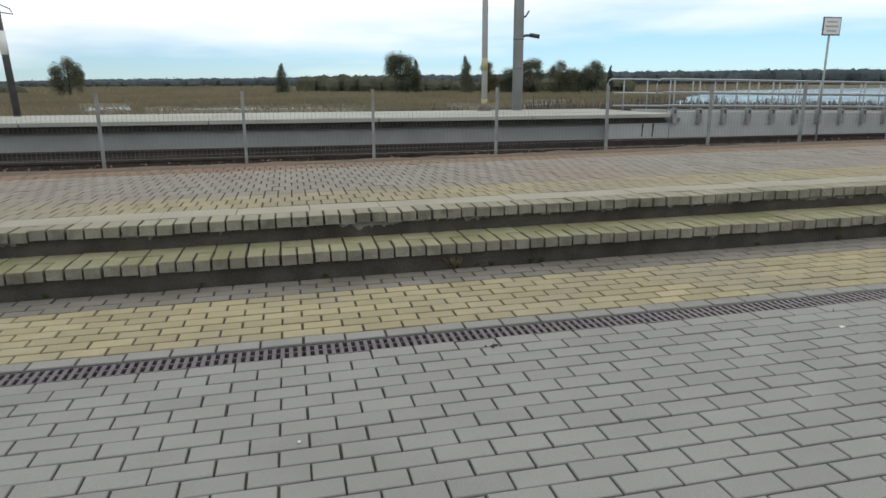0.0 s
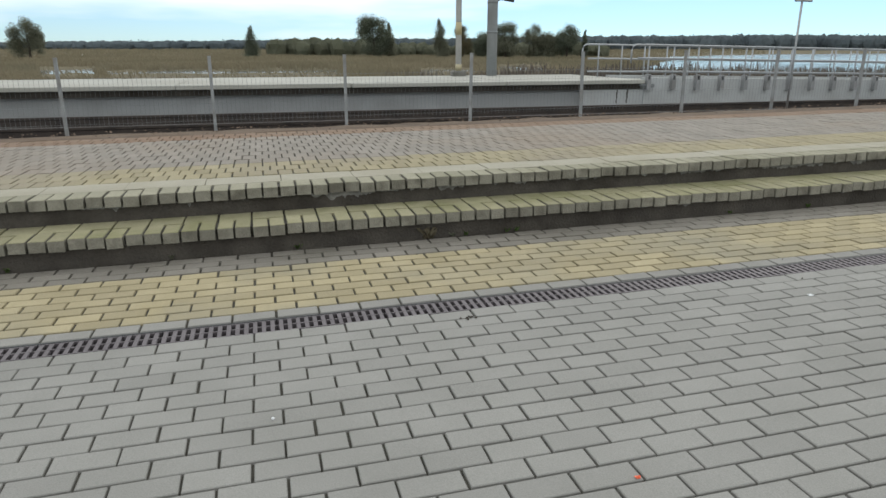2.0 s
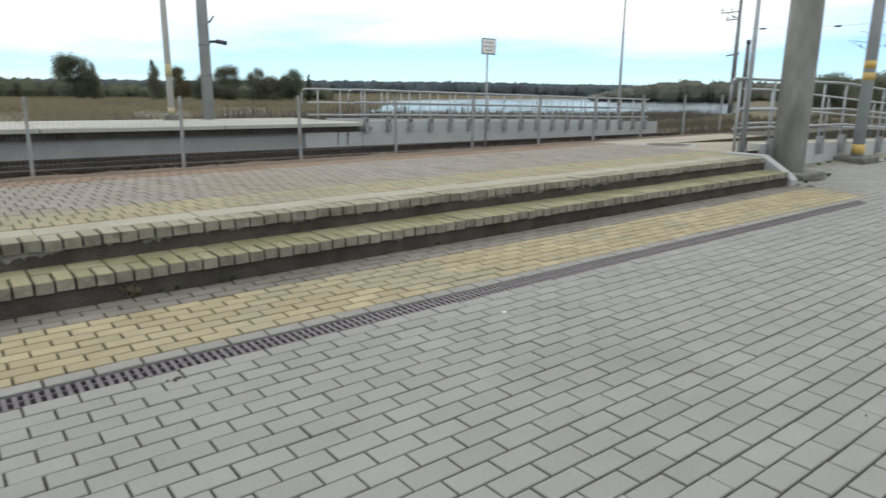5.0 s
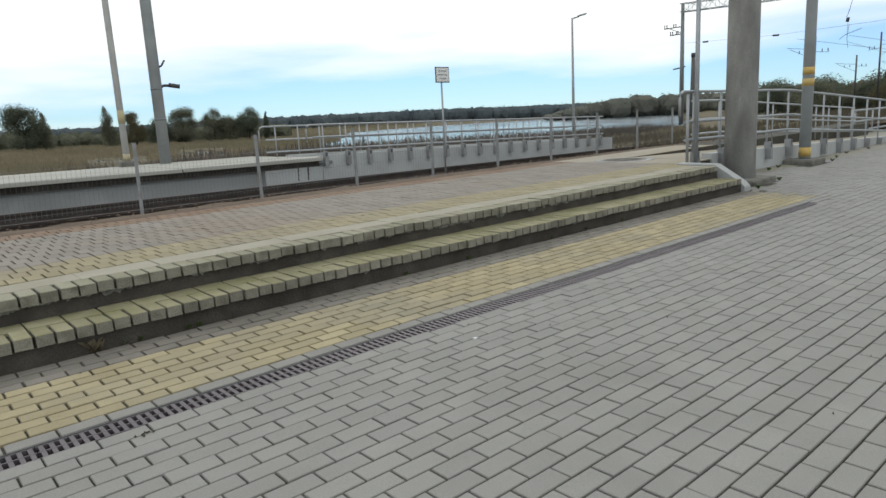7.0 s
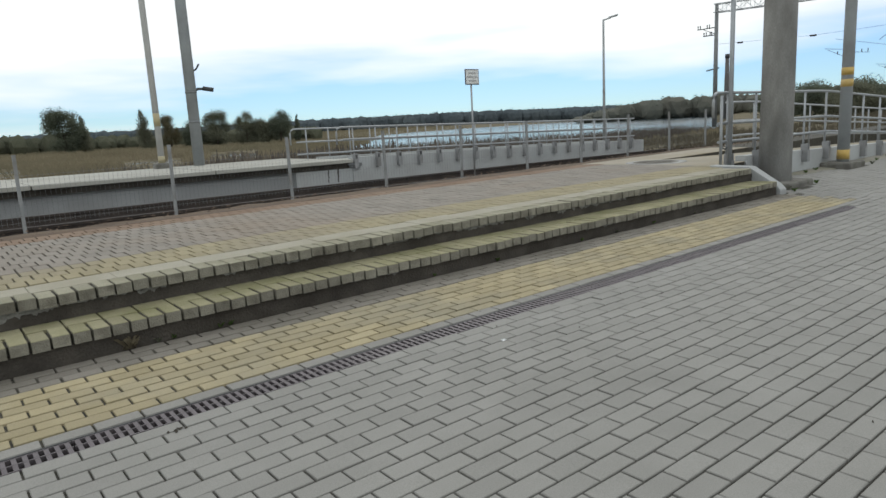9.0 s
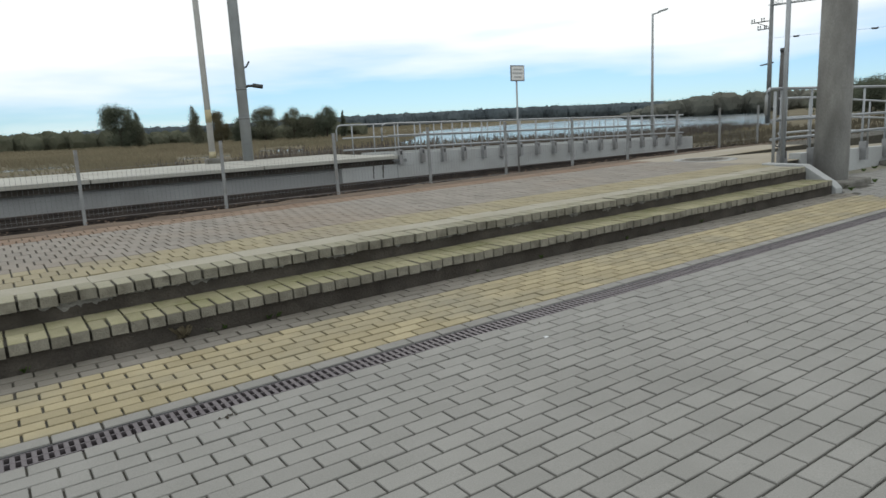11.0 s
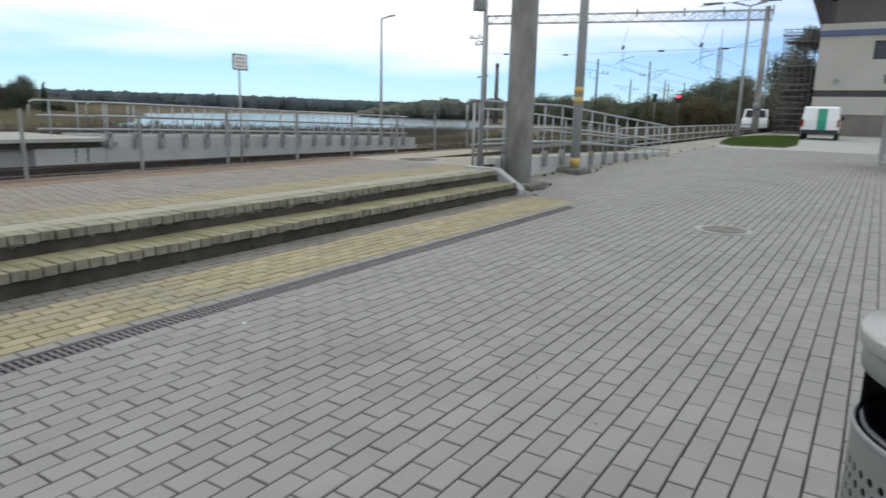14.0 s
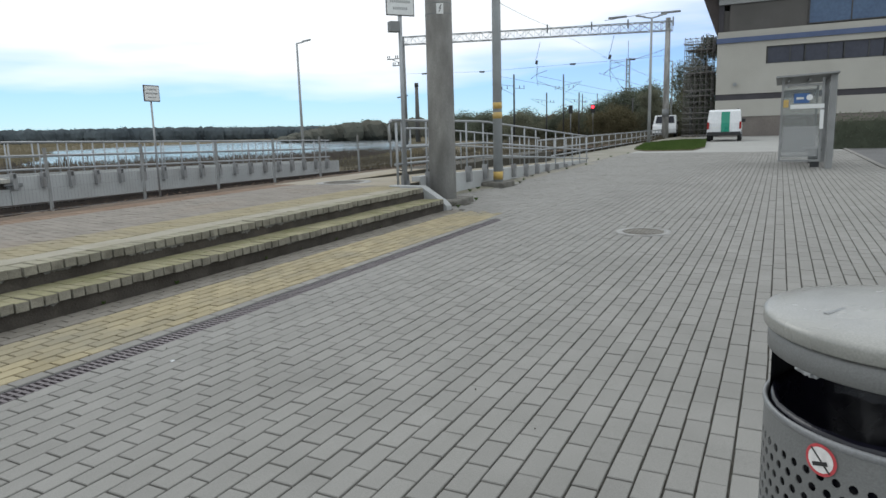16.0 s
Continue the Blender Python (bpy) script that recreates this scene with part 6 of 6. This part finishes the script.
part("collar", bm, M_BINGREY, bin_ob)
bm = bmesh.new()
lathe(bm, [(0.2435, 0.694), (0.2465, 0.698), (0.2465, 0.706), (0.243, 0.709), (0.2385, 0.706), (0.238, 0.694)], 72)
part("rim", bm, M_BINRIM, bin_ob, "rolled steel rim")


def perforated(bm, r, z0, z1, n=60, rows=8, first=0.035, hole=0.0095):
    """A round sheet with staggered holes cut through it: each cell is an octagonal ring."""
    dz = (z1 - first - z0) / rows
    da = 2 * math.pi / n

    def pt(a, z, rad=r):
        return bm.verts.new((rad * math.cos(a), rad * math.sin(a), z))

    for row in range(rows):
        zc = z0 + (row + 0.5) * dz
        for k in range(n):
            ac = (k + (0.5 if row % 2 else 0)) * da
            outer = [pt(ac + da / 2 * sx, zc + dz / 2 * sz) for sx, sz in ((1, 0), (1, 1), (0, 1), (-1, 1), (-1, 0), (-1, -1), (0, -1), (1, -1))]
            inner = [pt(ac + hole / r * math.cos(q * math.pi / 4), zc + hole * 1.05 * math.sin(q * math.pi / 4)) for q in range(8)]
            for q in range(8):
                bm.faces.new((outer[q], outer[(q + 1) % 8], inner[(q + 1) % 8], inner[q]))
    top0, top1 = [], []
    for k in range(2 * n):
        a = k * da / 2
        top0.append(pt(a, z1 - first))
        top1.append(pt(a, z1))
    for k in range(2 * n):
        bm.faces.new((top0[k], top0[(k + 1) % (2 * n)], top1[(k + 1) % (2 * n)], top1[k]))
    bmesh.ops.remove_doubles(bm, verts=bm.verts, dist=0.0004)


bm = bmesh.new()
perforated(bm, 0.2435, 0.06, 0.698, 56, 23, 0.048, 0.0079)
body = part("body", bm, M_BINGREY, bin_ob, "perforated grey steel body")
body.modifiers.new("thickness", "SOLIDIFY").thickness = 0.0025
bm = bmesh.new()
lathe(bm, [(0.226, 0.0), (0.2435, 0.0), (0.2435, 0.06), (0.226, 0.06)], 48)
part("foot_ring", bm, M_BINGREY, bin_ob)
bm = bmesh.new()
lathe(bm, [(0.222, 0.04), (0.226, 0.35), (0.228, 0.66), (0.234, 0.700), (0.230, 0.716), (0.215, 0.69), (0.18, 0.58), (0.12, 0.50), (0.0015, 0.48)], 40)
for v in bm.verts:
    k = noise.noise(v.co * 9) + 0.5 * noise.noise(v.co * 21)
    if v.co.z > 0.46:
        v.co += Vector((v.co.x, v.co.y, 0)).normalized() * k * 0.016 if v.co.z < 0.69 else Vector((0, 0, k * 0.006))
part("bin_bag", bm, M_BAG, bin_ob, "black plastic bin liner")
bm = bmesh.new()
for k in range(24):
    a0, a1 = radians(-102 + 7.6 * k), radians(-102 + 7.6 * (k + 1))
    bm.faces.new([bm.verts.new((0.2375 * math.cos(a), 0.2375 * math.sin(a), z)) for a, z in ((a0, 0.69), (a1, 0.69), (a1, HB - 0.036), (a0, HB - 0.036))])
part("rear_screen", bm, M_PLASTIC, bin_ob, "dark rear screen of the opening")
bm = bmesh.new()
bmesh.ops.create_icosphere(bm, subdivisions=3, radius=0.019)
for v in bm.verts:
    v.co *= 1 + 0.9 * noise.noise(v.co * 70) + 0.4 * noise.noise(v.co * 170)
    v.co.z *= 0.8
part("paper_wad", bm, M_PAPER, bin_ob, "crumpled white paper", (-0.055, 0.165, 0.783))
bm = bmesh.new()
n = 9
rows_v = []
for i in range(n):
    u = i / (n - 1)
    rows_v.append([bm.verts.new((0.02 * math.sin(5 * u + v * 3) + 0.02 * v, -0.16 * u, -0.035 * u + 0.05 * v * (1 - 0.5 * u) + 0.012 * noise.noise((u * 6, v * 5, 2)))) for v in (0.0, 0.35, 0.7, 1.0)])
for i in range(n - 1):
    for j in range(3):
        bm.faces.new((rows_v[i][j], rows_v[i + 1][j], rows_v[i + 1][j + 1], rows_v[i][j + 1]))
film_m = clear_glass("clear_plastic_film", (0.30, 0.31, 0.34), 0.18, 0.16)
part("plastic_film", bm, film_m, bin_ob, "crumpled clear plastic film", (-0.07, 0.13, 0.745))
ang = radians(141.6)
for rad, thick, m, nm in ((0.028, 0.0, M_STICKR, "sticker_ring"), (0.0225, 0.0006, M_STICKW, "sticker_face")):
    bm = bmesh.new()
    ctr = bm.verts.new((0.2462 + thick, 0, 0))
    ring = []
    for q in range(24):
        u, v = rad * math.cos(q * math.pi / 12), rad * math.sin(q * math.pi / 12)
        a = u / 0.2445
        ring.append(bm.verts.new(((0.2462 + thick) * math.cos(a), (0.2462 + thick) * math.sin(a), v)))
    for q in range(24):
        bm.faces.new((ctr, ring[q], ring[(q + 1) % 24]))
    ob = part(nm, bm, m, bin_ob, "round no-smoking sticker", (0, 0, 0.668))
    ob.rotation_euler = (0, 0, ang)
bm = bmesh.new()
for u0, v0, u1, v1, w in ((-0.018, 0.018, 0.018, -0.018, 0.0016), (-0.013, -0.011, 0.013, -0.002, 0.0036)):
    d = Vector((u1 - u0, v1 - v0)).normalized()
    nrm = Vector((-d.y, d.x)) * w
    vs4 = []
    for u, v in ((u0 - nrm.x, v0 - nrm.y), (u1 - nrm.x, v1 - nrm.y), (u1 + nrm.x, v1 + nrm.y), (u0 + nrm.x, v0 + nrm.y)):
        a = u / 0.2445
        vs4.append(bm.verts.new((0.2478 * math.cos(a), 0.2478 * math.sin(a), v)))
    bm.faces.new(vs4)
ob = part("sticker_print", bm, M_STICKK, bin_ob, "black sticker pictogram", (0, 0, 0.668))
ob.rotation_euler = (0, 0, ang)

# ---- single paving blocks nearest the walk ----
PAVER_ME = brick_mesh("paver", 0.2, 0.1, M_PAVER)
for x, y in near:
    p = new("paver", PAVER_ME)
    p.matrix_world = pose(x + rng.normal(0, 0.0008), y + rng.normal(0, 0.0007), zg(x) + rng.normal(0, 0.0011), rng.normal(0, 0.4), tilt + rng.normal(0, 0.3), rng.normal(0, 0.15))
    p.parent = pavement
for cells, lx, ly, m, z0, owner, gap in single:
    pieces("paver", [c for c in cells if -2.0 < c[0] < 3.6], lx, ly, m, z0, owner, gap)
